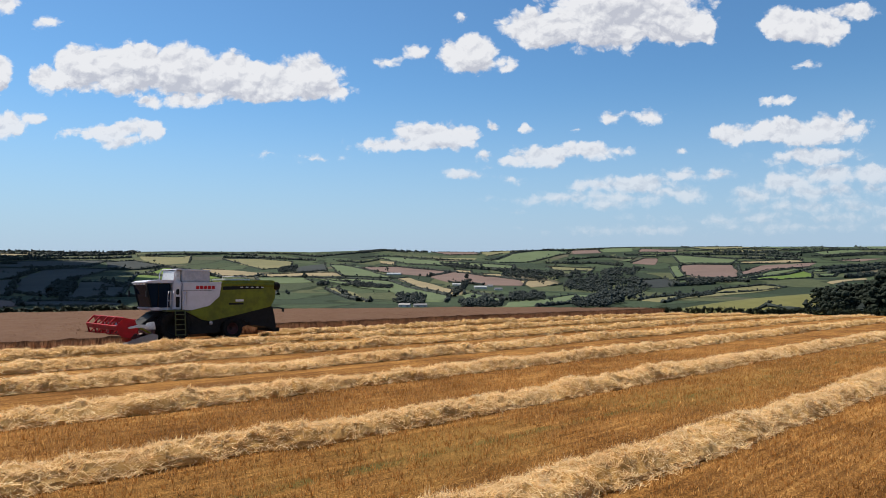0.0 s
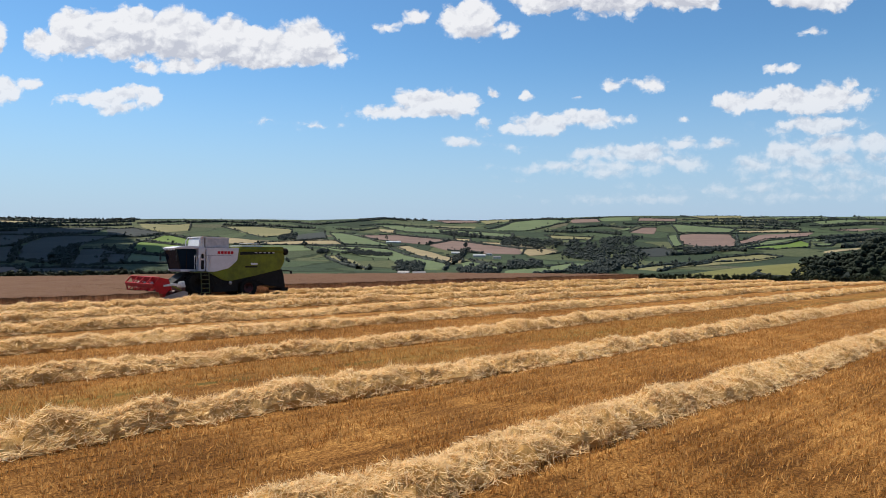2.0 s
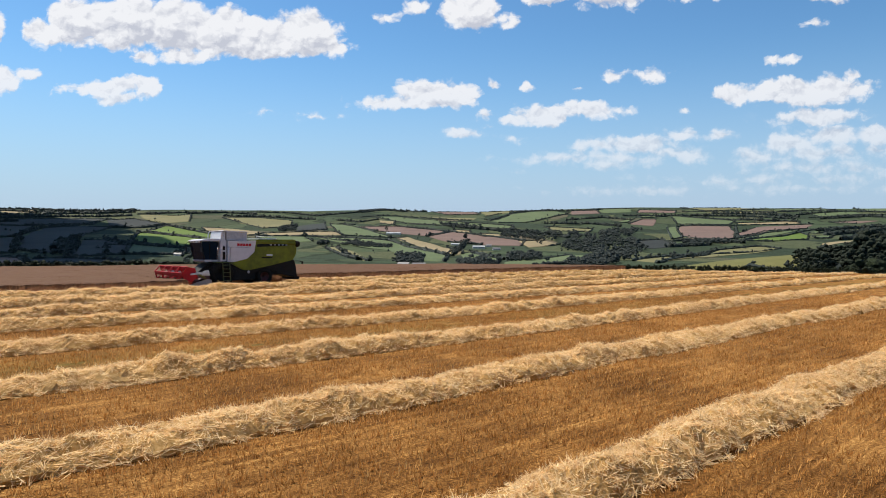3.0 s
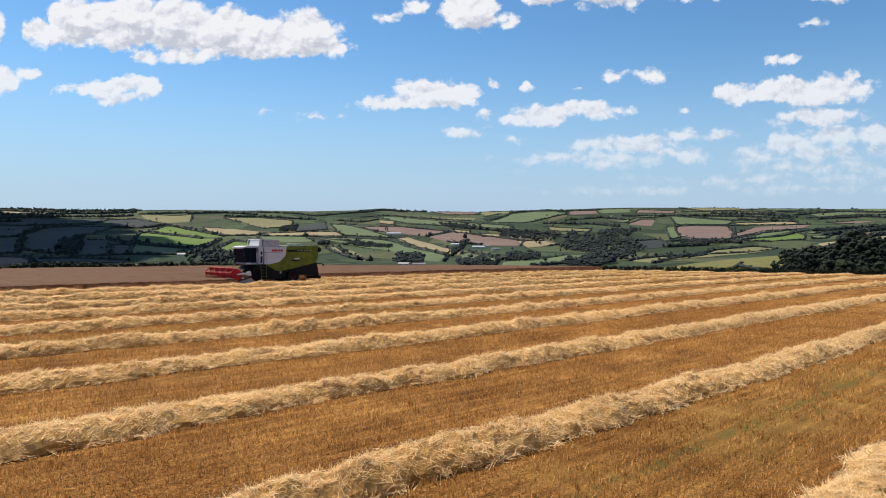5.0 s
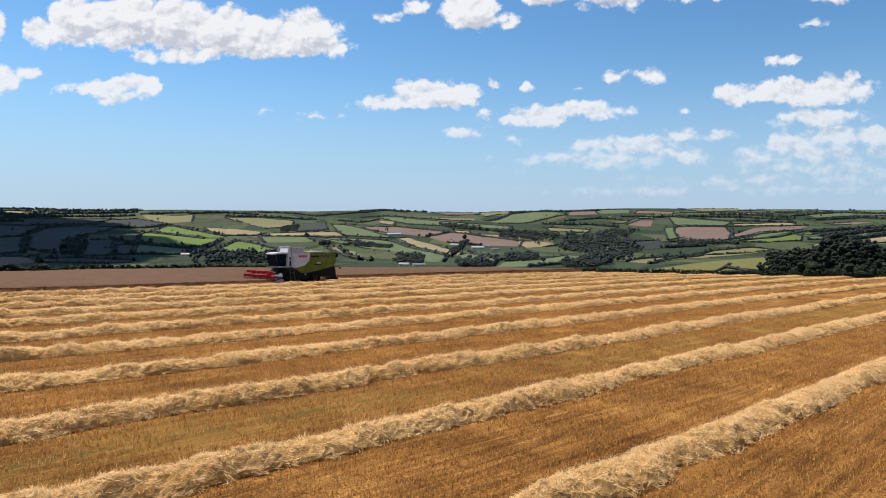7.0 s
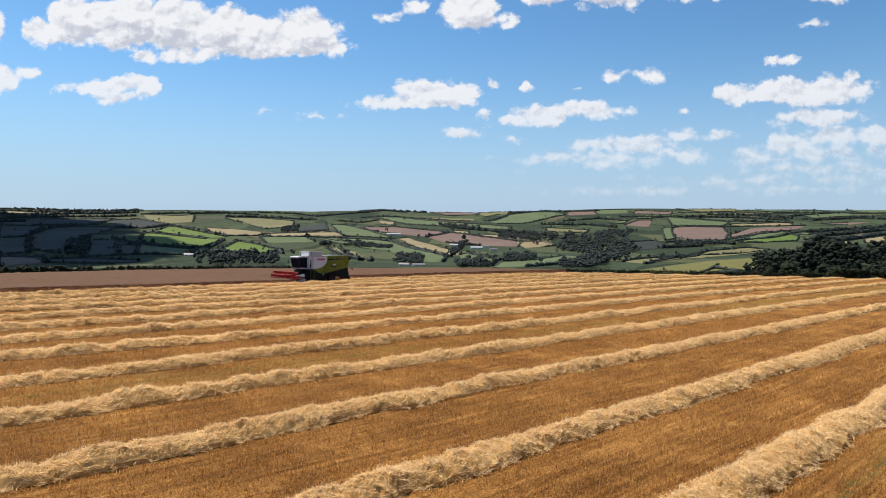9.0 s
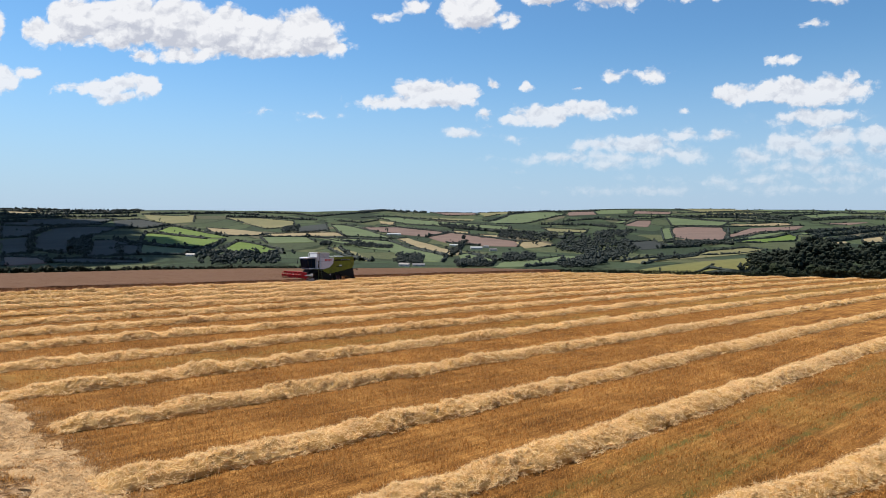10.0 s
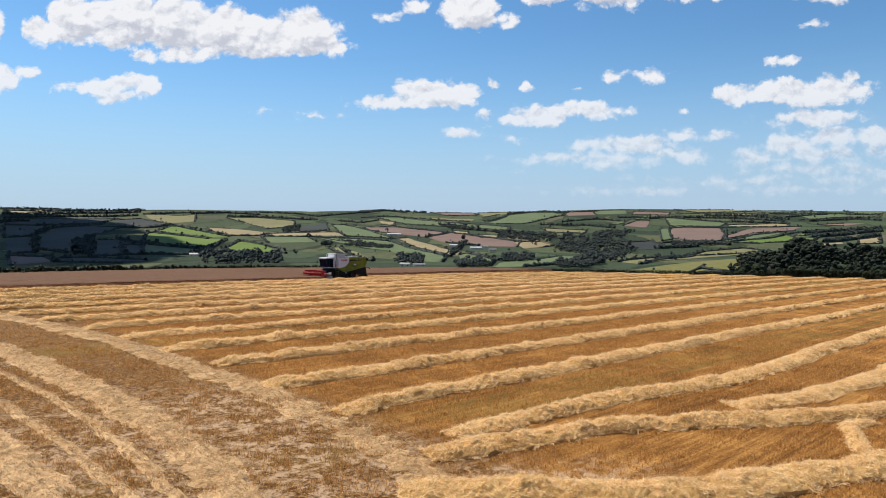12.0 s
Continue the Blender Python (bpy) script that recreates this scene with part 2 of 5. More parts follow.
# wood and hedge greens are blued and lightened in place of distance haze
m_hazed_wood = foliage("hazed_woodland_leaves", (0.010, 0.017, 0.019), (0.032, 0.046, 0.042), 0.03, 0.25)
# darker leaf colour holds the cloud shade over the spur's woods
m_shaded_spur = foliage("shaded_spur_leaves", (0.006, 0.010, 0.007), (0.022, 0.031, 0.018), 0.25, 0.35)
m_hazed_hedge = foliage("hazed_hedge_leaves", (0.010, 0.016, 0.016), (0.027, 0.038, 0.032), 0.1, 0.3)
# cloud shade put into the colour; also serves dark scrub and moor
shade_scrub_pasture = far_ground("shade_scrub_pasture", (0.017, 0.021, 0.024), (0.033, 0.039, 0.037))
bright_pasture = far_ground("bright_pasture", (0.058, 0.096, 0.020), (0.096, 0.142, 0.032))
# blue is raised in the next two greens to suggest haze
pasture_green = far_ground("pasture_green", (0.048, 0.072, 0.035), (0.094, 0.122, 0.062), 0.1)
olive_pasture = far_ground("olive_pasture", (0.084, 0.088, 0.042), (0.150, 0.142, 0.072), 0.12)
spur_pasture = far_ground("spur_pasture", (0.064, 0.070, 0.024), (0.118, 0.116, 0.044), 0.12)
stubble_far = far_ground("stubble_far", (0.135, 0.115, 0.070), (0.225, 0.188, 0.112), 0.15)
bare_earth = far_ground("bare_earth", (0.088, 0.063, 0.056), (0.148, 0.106, 0.092), 0.15)
FIELD_WORDS = {"spur_pasture": "olive-green rough pasture on the near spur of the valley", "shade_scrub_pasture": "pasture darkened for cloud shade, and dark scrub, on the hillside", "bright_pasture": "bright green sunlit pasture on the far hillside",
               "pasture_green": "green pasture with faint mowing lines across the valley", "olive_pasture": "dry olive-green grazing field across the valley",
               "stubble_far": "pale straw-coloured cut field on the far slope", "bare_earth": "pinkish brown bare earth field on the far hill"}
LAYER = [0]


def valley_field(mat, *corners):
    """A field with gently wavering edges that follows the lie of the land."""
    LAYER[0] += 1
    c = np.array(corners, float)
    c = c.mean(0) + (c - c.mean(0)) * 1.05
    side = []
    for a, b in zip(c, np.roll(c, -1, 0)):
        side.append(a + (b - a) * np.linspace(0, 1, 9)[:-1, None])
    rim = np.concatenate(side)
    rim = (np.roll(rim, 1, 0) + 2 * rim + np.roll(rim, -1, 0)) / 4
    size = np.linalg.norm(c.max(0) - c.min(0))
    rim = rim + 0.006 * size * np.stack([np.sin(rim[:, 1] / 37), np.cos(rim[:, 0] / 31)], -1)
    grow = np.array([0.0, 0.2, 0.4, 0.6, 0.78, 0.9, 0.98, 1.0])
    q = c.mean(0) + (np.concatenate([rim, rim[:1]])[None] - c.mean(0)) * grow[:, None, None]
    z = land_height(q[..., 0], q[..., 1]) + 0.7 + 0.03 * (LAYER[0] % 12)
    z[-1] -= 3.0
    me = mesh_from("field", np.dstack([q, z]).reshape(-1, 3), grid_faces(len(grow), len(rim) + 1)[:, ::-1], mat, True)
    for a, b in zip(c, np.roll(c, -1, 0)):
        if rng.random() < 0.7:
            hedgerow(rng.uniform(2.4, 4.6), a, b)
    return tagged(new("field", me), FIELD_WORDS[mat.name], "field", kind="structure")


def ball(detail):
    bm = bmesh.new()
    bmesh.ops.create_icosphere(bm, subdivisions=detail, radius=1)
    v = np.array([p.co[:] for p in bm.verts])
    f = np.array([[p.index for p in q.verts] for q in bm.faces])
    bm.free()
    return v, f


CHUNK = np.array([(1, 0, 0), (0, 1, 0), (-1, 0, 0), (0, -1, 0), (0, 0, 1), (0, 0, -1)], float), np.array([(0, 1, 4), (1, 2, 4), (2, 3, 4), (3, 0, 4), (1, 0, 5), (2, 1, 5), (3, 2, 5), (0, 3, 5)])
BALLS = {0: CHUNK, 1: ball(1), 2: ball(2)}
rng = np.random.default_rng(7)


def clumps(name, centres, radii, squash, mat, detail=2):
    """Many lumpy leaf clumps in one mesh."""
    BALL_V, BALL_F = BALLS[detail]
    m = len(centres)
    v = np.repeat(BALL_V[None], m, 0)
    lump = 1 + 0.30 * np.sin(v @ rng.normal(0, 3.2, (3, 3)) + rng.uniform(0, 6, (m, 1, 3))).mean(-1, keepdims=True) + rng.normal(0, 0.10, (m, len(BALL_V), 1))
    v = v * lump * np.asarray(radii)[:, None, None]
    v[..., 2] *= squash
    v += np.asarray(centres)[:, None, :]
    f = (BALL_F[None] + np.arange(m)[:, None, None] * len(BALL_V)).reshape(-1, 3)
    return mesh_from(name, v.reshape(-1, 3), f, mat)


def crowns(places, heights, per, spread=0.34):
    """Middles and sizes of the leaf clumps of trees: per clumps a tree, filling an uneven dome."""
    m = len(heights)
    v = rng.normal(0, 1, (m, per, 3))
    v /= np.linalg.norm(v, axis=2, keepdims=True)
    v *= rng.uniform(0.35, 1.0, (m, per, 1)) ** 0.5 * np.array([spread, spread, 0.38])
    v[..., 2] += 0.56
    z = land_height(places[:, 0], places[:, 1])
    c = np.concatenate([places, z[:, None]], 1)[:, None, :] + v * np.asarray(heights)[:, None, None]
    r = np.asarray(heights)[:, None] * rng.uniform(0.13, 0.27, (m, per)) * (7 / per) ** 0.5
    return c.reshape(-1, 3), r.ravel()


def hedgerow(height, *ends):
    """An unbroken hedge of uneven height along a line of places, with hedgerow trees."""
    pts = np.array(ends, float)
    run = np.concatenate([[0], np.cumsum(np.linalg.norm(np.diff(pts, axis=0), axis=1))])
    n = int(min(110, max(5, run[-1] / 4)))
    d = np.linspace(0, run[-1], n)
    mid = np.stack([np.interp(d, run, pts[:, 0]), np.interp(d, run, pts[:, 1])], 1) + rng.normal(0, 0.25 * height, (n, 2))
    way = np.gradient(mid, axis=0)
    way /= np.linalg.norm(way, axis=1, keepdims=True) + 1e-9
    off = np.stack([-way[:, 1], way[:, 0]], 1)
    tall = height * rng.uniform(0.45, 1.15, n) * (rng.random(n) > 0.05)
    a, b = np.array([-1, -0.8, 0, 0.8, 1.0]), np.array([-0.2, 0.65, 1.0, 0.65, -0.2])
    q = mid[:, None, :] + off[:, None, :] * (a[None] * (0.3 * height + 0.35 * tall[:, None]) + rng.normal(0, 0.1 * height, (n, 5)))[..., None]
    z = land_height(q[..., 0], q[..., 1]) + 0.4 + b * tall[:, None] + rng.normal(0, 0.10 * height, (n, 5))
    v = np.dstack([q, z]).reshape(-1, 3)
    f = grid_faces(n, 5)
    f = np.concatenate([f[:, :3], f[:, [0, 2, 3]]])
    pick = rng.random(n) < (0.10 if height < 6 else 0.5)
    pick[0] = True
    c, r = crowns(mid[pick] + rng.normal(0, 0.4 * height, (pick.sum(), 2)), (3.5 + height * 0.9) * rng.uniform(0.5, 1.2, pick.sum()), 7)
    leaf = clumps("hedge", c, r, 0.95, m_hazed_hedge, 0)
    w = np.zeros(len(leaf.vertices) * 3, np.float32)
    leaf.vertices.foreach_get("co", w)
    g = (CHUNK[1][None] + np.arange(len(c))[:, None, None] * 6).reshape(-1, 3)
    bpy.data.meshes.remove(leaf)
    me = mesh_from("hedge", np.concatenate([v, w.reshape(-1, 3)]), np.concatenate([f, g + len(v)]), m_hazed_hedge)
    belt = height > 7
    return tagged(new("tree_belt" if belt else "hedge", me), "belt of dark green trees between far fields" if belt else "dark green hedge between far fields",
                  "trees" if belt else "hedge", kind="stuff")


def wood(height, a, b, c, d):
    """A patch of woodland between four corners: trees with uneven crowns of many clumps."""
    a, b, c, d = (np.array(v, float) for v in (a, b, c, d))
    area = 0.5 * abs(np.cross(c - a, d - b))
    near = np.linalg.norm(a) < 500
    m = int(min(60 if near else 170, max(14, area / (height * 0.50) ** 2)))
    s, t = rng.random((m, 1)), rng.random((m, 1))
    q = (a * (1 - s) + b * s) * (1 - t) + (d * (1 - s) + c * s) * t
    h = height * rng.uniform(0.55, 1.2, m) * (0.85 + 0.25 * np.sin(q[:, 0] / 17) * np.sin(q[:, 1] / 13))
    at_c, r = crowns(q, h * (1.0 if near else 1.05), 46 if near else 7, 0.44)
    me = clumps("woodland", at_c, r, 0.9, m_shaded_spur if near else m_hazed_wood, 1 if near else 0)
    return tagged(new("woodland", me), "dense dark green wood in the valley", "woodland", kind="stuff")


m_bark = plain("bark", (0.10, 0.075, 0.055), 0.9, scale=3, bump=0.4)


def part(name, me, parent, label=""):
    ob = new(name, me)
    ob.parent = parent
    if label:
        ob["label"] = label
    return ob


def tube(points, radii, sides=8):
    """Vertices and faces of a tapered, bent round bar."""
    pts = [Vector(p) for p in points]
    vs, fs = [], []
    for k, (p, r) in enumerate(zip(pts, radii)):
        way = (pts[min(k + 1, len(pts) - 1)] - pts[max(k - 1, 0)]).normalized()
        q = way.to_track_quat("Z", "Y")
        for j in range(sides):
            w = 2 * math.pi * j / sides
            vs.append(p + q @ Vector((r * math.cos(w), r * math.sin(w), 0)))
    for k in range(len(pts) - 1):
        for j in range(sides):
            a, b = k * sides + j, k * sides + (j + 1) % sides
            fs.append((a, b, b + sides, a + sides))
    return vs, fs


def tube_mesh(name, bars, mat, sides=8):
    vs, fs = [], []
    for points, radii in bars:
        v, f = tube(points, radii, sides)
        fs += [tuple(i + len(vs) for i in q) for q in f]
        vs += v
    return mesh_from(name, [tuple(v) for v in vs], fs, mat, True)


def lone_tree(x, y, height, leaves=60, label="single round-crowned green tree in a far field"):
    z = float(land_height(x, y))
    tree_ob = tagged(new("tree"), label, "tree")
    tree_ob.matrix_world = pose(x, y, z)
    bars = [([(0, 0, -0.3), (0.05, 0, height * 0.3), (0.1, 0.1, height * 0.7)], [height * 0.045, height * 0.032, height * 0.01])]
    for k in range(6):
        w = k * 1.05 + rng.uniform(0, 0.5)
        r = height * rng.uniform(0.2, 0.32)
        bars.append(([(0, 0, height * 0.3), (r * 0.5 * math.cos(w), r * 0.5 * math.sin(w), height * 0.45), (r * math.cos(w), r * math.sin(w), height * rng.uniform(0.5, 0.75))],
                     [height * 0.02, height * 0.013, height * 0.005]))
    part("trunk", tube_mesh("trunk", bars, m_bark), tree_ob, "brown bark trunk and limbs")
    v = rng.normal(0, 1, (leaves, 3))
    v /= np.linalg.norm(v, axis=1, keepdims=True)
    v *= rng.uniform(0.45, 1.0, (leaves, 1)) ** 0.5
    c = v * np.array([0.36, 0.36, 0.34]) * height + np.array([0, 0, height * 0.62])
    part("crown", clumps("crown", c, height * rng.uniform(0.06, 0.13, leaves), 0.85, m_hazed_wood, 1), tree_ob)
    return tree_ob


m_render = plain("white_render", (0.58, 0.57, 0.55), 0.8, scale=0.8)
m_slate = plain("slate_roof", (0.16, 0.16, 0.17), 0.6, scale=1.5)
m_tin = plain("pale_tin_roof", (0.36, 0.38, 0.40), 0.45, scale=0.7)
m_pane = plain("dark_window", (0.03, 0.035, 0.04), 0.15)


def block(name, size, mat, at_place=(0, 0, 0), bevel=0.0):
    bm = bmesh.new()
    bmesh.ops.create_cube(bm, size=1)
    bmesh.ops.scale(bm, vec=size, verts=bm.verts)
    if bevel:
        bmesh.ops.bevel(bm, geom=bm.edges, offset=bevel, segments=2, affect="EDGES")
    bmesh.ops.translate(bm, vec=at_place, verts=bm.verts)
    me = bpy.data.meshes.new(name)
    bm.to_mesh(me), bm.free()
    me.materials.append(mat)
    return me


def farm_building(x, y, length, height):
    """A farm building with a pitched roof, a door and a few windows."""
    depth, wall = max(5.0, length * 0.35), height * 0.62
    house = tagged(new("farm_building"), "white rendered farm building with a pitched roof", "building", "farm buildings")
    house.matrix_world = pose(x, y, float(land_height(x, y)) - 0.4, 0, 0, rng.uniform(-14, 14))
    part("wall", block("wall", (length, depth, wall + 0.4), m_render, (0, 0, (wall + 0.4) / 2)), house)
    e, hl, hd = 0.35, length / 2 + 0.4, depth / 2 + 0.4
    b, t = wall + 0.38, height + 0.8
    vs = [(-hl, -hd, b), (hl, -hd, b), (hl, 0, t), (-hl, 0, t), (hl, hd, b), (-hl, hd, b), (-hl, -hd, b - e), (hl, -hd, b - e), (hl, hd, b - e), (-hl, hd, b - e)]
    fs = [(0, 1, 2, 3), (3, 2, 4, 5), (6, 7, 1, 0), (8, 9, 5, 4), (7, 6, 9, 8)]
    roof = mesh_from("roof", vs, fs, m_tin if length > 16 else m_slate)
    bm = bmesh.new()
    bm.from_mesh(roof)
    for tri in ((0, 3, 5, 9, 6), (1, 7, 8, 4, 2)):
        bm.verts.ensure_lookup_table()
        bm.faces.new([bm.verts[i] for i in tri])
    bm.to_mesh(roof), bm.free()
    part("roof", roof, house, "pitched roof")
    for k in range(max(2, int(length / 5))):
        at_x = -length / 2 + (k + 0.7) * length / max(2, int(length / 5)) - 0.5
        part("window", block("window", (1.4, 0.12, wall * 0.35), m_pane, (at_x, -depth / 2 - 0.03, wall * 0.6)), house, "dark window")
    return house


# ---- fields, hedges and woods across the valley ----
valley_field(olive_pasture, (244, 850), (519, 1285), (617, 1317), (628, 1268), (559, 1225), (469, 1184), (256, 797))
valley_field(stubble_far, (-1673, 2549), (-1643, 2662), (-1516, 2597), (-1512, 2314))
valley_field(shade_scrub_pasture, (-1350, 2005), (-1315, 2103), (-1187, 2355), (-1078, 2043), (-1176, 1887), (-1299, 1928))
valley_field(shade_scrub_pasture, (-1231, 1824), (-1119, 1823), (-921, 1437), (-949, 1391))
valley_field(shade_scrub_pasture, (-892, 1418), (-1039, 1735), (-1038, 1901), (-960, 1927), (-820, 1527), (-737, 1267), (-590, 982), (-728, 1133))
valley_field(shade_scrub_pasture, (-905, 1324), (-898, 1400), (-646, 995), (-683, 986))
valley_field(shade_scrub_pasture, (-711, 1322), (-690, 1355), (-573, 1210), (-452, 931), (-493, 875), (-657, 1201))
valley_field(shade_scrub_pasture, (-1141, 2280), (-1106, 2398), (-924, 2206), (-924, 2032), (-1006, 2020))
valley_field(bare_earth, (-633, 909), (-552, 860), (-483, 761), (-497, 743), (-514, 728))
valley_field(shade_scrub_pasture, (-518, 829), (-468, 825), (-373, 761), (-360, 727), (-473, 758))
valley_field(bright_pasture, (-791, 1797), (-875, 2105), (-766, 2027), (-546, 1632), (-576, 1597))
valley_field(bright_pasture, (-626, 1345), (-780, 1719), (-563, 1529), (-521, 1531), (-480, 1269))
valley_field(pasture_green, (-614, 1213), (-596, 1270), (-444, 1151), (-383, 938), (-473, 930))
valley_field(olive_pasture, (-1201, 2645), (-1033, 2606), (-1012, 2683), (-893, 2347), (-937, 2257), (-1055, 2390))
valley_field(stubble_far, (-738, 2053), (-649, 1986), (-494, 1806), (-490, 1720), (-571, 1725), (-668, 1879))
valley_field(olive_pasture, (-828, 2534), (-722, 2607), (-576, 2528), (-482, 2089), (-538, 1989), (-698, 2311))
valley_field(bright_pasture, (-432, 1256), (-467, 1472), (-400, 1412), (-335, 1280), (-313, 1182), (-375, 1106))
valley_field(stubble_far, (-470, 1738), (-297, 1803), (-261, 1674), (-442, 1675))
valley_field(shade_scrub_pasture, (-463, 2098), (-430, 2406), (-337, 1910), (-400, 1816))
valley_field(pasture_green, (-384, 2279), (-298, 2247), (-194, 1820), (-130, 1633), (-254, 1675), (-300, 1859))
valley_field(pasture_green, (-458, 1637), (-340, 1616), (-298, 1497), (-395, 1459))
valley_field(pasture_green, (-310, 1601), (-129, 1524), (-33, 1224), (-3, 1072), (-8, 892), (-29, 912), (-92, 1177), (-109, 1357), (-243, 1511))
valley_field(olive_pasture, (-239, 1345), (-220, 1372), (-145, 1128), (-106, 895), (-144, 1003))
valley_field(stubble_far, (-113, 1602), (-91, 1651), (2, 1344), (28, 1244), (24, 1100), (1, 1140))
valley_field(bare_earth, (-329, 2247), (-248, 2136), (-156, 2133), (1, 1910), (-51, 1741), (-134, 1825), (-187, 1885))
valley_field(bare_earth, (-42, 1701), (24, 1889), (186, 1610), (161, 1475), (82, 1482), (8, 1541))
valley_field(pasture_green, (-263, 2638), (-157, 2630), (6, 2338), (202, 2088), (187, 1973), (27, 2110), (-137, 2318))
valley_field(stubble_far, (-237, 2452), (-177, 2380), (-168, 2220), (-220, 2316))
valley_field(stubble_far, (28, 1965), (72, 1920), (69, 1848), (33, 1869))
valley_field(stubble_far, (98, 1827), (144, 1807), (153, 1738), (99, 1742))
valley_field(stubble_far, (178, 1611), (239, 1607), (258, 1515), (219, 1468), (178, 1429))
valley_field(pasture_green, (27, 1100), (42, 1131), (73, 925), (55, 790), (17, 828))
valley_field(pasture_green, (72, 824), (95, 887), (128, 895), (190, 1027), (214, 981), (195, 891), (151, 814), (91, 730), (53, 696))
valley_field(pasture_green, (176, 2480), (304, 2967), (502, 3183), (515, 2832), (375, 2583), (291, 2380), (191, 2306))
valley_field(bare_earth, (581, 3068), (691, 3058), (660, 2855), (528, 2785))
valley_field(bare_earth, (-58, 3370), (153, 3367), (164, 3134), (20, 3102))
valley_field(olive_pasture, (182, 3365), (329, 3354), (396, 3319), (263, 3071), (190, 2956))
valley_field(shade_scrub_pasture, (417, 1525), (499, 1551), (487, 1403), (421, 1370))
valley_field(bare_earth, (637, 2312), (730, 2477), (780, 2479), (697, 2236))
valley_field(pasture_green, (599, 2359), (728, 2561), (647, 2372))
valley_field(bare_earth, (871, 2991), (987, 2874), (951, 2781), (821, 2855))
valley_field(pasture_green, (715, 3142), (851, 3075), (806, 2893), (684, 2895))
valley_field(bare_earth, (756, 2167), (814, 2184), (903, 2137), (817, 1894), (662, 1543), (591, 1515), (587, 1649))
valley_field(pasture_green, (716, 2159), (749, 2169), (565, 1602), (532, 1574))
valley_field(stubble_far, (989, 2274), (1087, 2287), (1210, 2325), (1171, 2215), (1019, 2182))
valley_field(bare_earth, (816, 1865), (977, 2091), (1178, 2157), (1064, 1977), (919, 1928), (747, 1703))
valley_field(pasture_green, (663, 1521), (880, 1844), (1003, 1909), (850, 1748), (661, 1478))
valley_field(bright_pasture, (661, 1461), (967, 1828), (932, 1725), (814, 1511), (699, 1430))
valley_field(pasture_green, (989, 1817), (1150, 1989), (1135, 1923), (997, 1790))
valley_field(pasture_green, (934, 1701), (998, 1721), (916, 1601), (883, 1596))
valley_field(pasture_green, (892, 2632), (922, 2601), (1027, 2388), (938, 2222), (793, 2277))
valley_field(olive_pasture, (1070, 3028), (1353, 3085), (1305, 2808), (1095, 2823))
valley_field(pasture_green, (1409, 2980), (1644, 2946), (1558, 2705), (1340, 2685))
valley_field(pasture_green, (1376, 2537), (1587, 2600), (1495, 2413), (1344, 2399))
valley_field(olive_pasture, (1078, 2778), (1241, 2719), (1282, 2611), (1165, 2651))
valley_field(pasture_green, (1754, 2878), (1872, 2804), (1742, 2607), (1653, 2635))
valley_field(bare_earth, (1275, 2222), (1357, 2216), (1418, 2192), (1318, 2150))
valley_field(stubble_far, (750, 1332), (941, 1522), (881, 1423), (739, 1292))
valley_field(stubble_far, (1031, 1603), (1123, 1663), (1002, 1479), (931, 1439))
valley_field(olive_pasture, (309, 2059), (439, 2006), (395, 1840), (307, 1885))
valley_field(pasture_green, (772, 2699), (907, 2800), (871, 2635), (756, 2566))
valley_field(olive_pasture, (-60, 2846), (133, 2811), (96, 2488), (-32, 2530))
hedgerow(4, (-1260, 1867), (-1149, 1843), (-1083, 1986), (-1174, 2370))
hedgerow(6, (-910, 1416), (-1059, 1756), (-1068, 1958))
hedgerow(6, (-646, 995), (-901, 1417))
hedgerow(7, (-960, 1927), (-897, 1969), (-907, 2183), (-544, 1633))
hedgerow(5, (-616, 1310), (-822, 1810))
hedgerow(6, (-706, 1387), (-600, 1286), (-440, 1152), (-512, 1513))
hedgerow(4, (-558, 1531), (-796, 1795))
hedgerow(4, (-557, 1675), (-479, 1677), (-471, 1758))
hedgerow(4, (-466, 1656), (-318, 1632), (-128, 1540), (11, 1048))
hedgerow(5, (-442, 1287), (-477, 1507), (-343, 1331), (-283, 1124))
hedgerow(3, (-189, 1824), (-348, 2321))
hedgerow(4, (-158, 2161), (24, 1905), (195, 1625))
hedgerow(5, (-248, 1539), (-116, 1384))
hedgerow(5, (-120, 913), (-220, 1360))
hedgerow(6, (12, 1104), (48, 1560))
hedgerow(4, (44, 1175), (77, 908))
hedgerow(3, (246, 866), (521, 1293))
hedgerow(5, (658, 1479), (1009, 1879), (1181, 2008))
hedgerow(4, (940, 2173), (1195, 2179))
hedgerow(5, (923, 2132), (676, 1545))
hedgerow(4, (779, 2218), (937, 2174))
hedgerow(5, (164, 2557), (314, 3066), (525, 3329))
hedgerow(4, (-136, 2266), (191, 1936))
hedgerow(5, (906, 2687), (1059, 2405))
hedgerow(4, (1004, 2839), (1406, 2593))
hedgerow(4, (1243, 2831), (1677, 2534))
hedgerow(4, (1295, 2385), (1586, 2369))
hedgerow(4, (-1239, 2720), (-1047, 2798))
hedgerow(3, (-657, 946), (-566, 885), (-477, 760), (-375, 711))
hedgerow(9, (-1698, 2537), (-1554, 2514), (-1525, 2702), (-1383, 3015))
hedgerow(10, (-1545, 2303), (-1406, 2221), (-1420, 2504), (-1286, 2799))
hedgerow(9, (-1407, 2092), (-1354, 2182), (-1192, 2565))
hedgerow(8, (-1323, 1965), (-1275, 2009))
hedgerow(8, (-1191, 2689), (-1068, 2790))
hedgerow(9, (-1040, 2715), (-939, 2869), (-784, 2835))
hedgerow(8, (-862, 2628), (-697, 2684), (-505, 2636))
hedgerow(8, (-544, 2845), (-414, 2955), (-264, 3293))
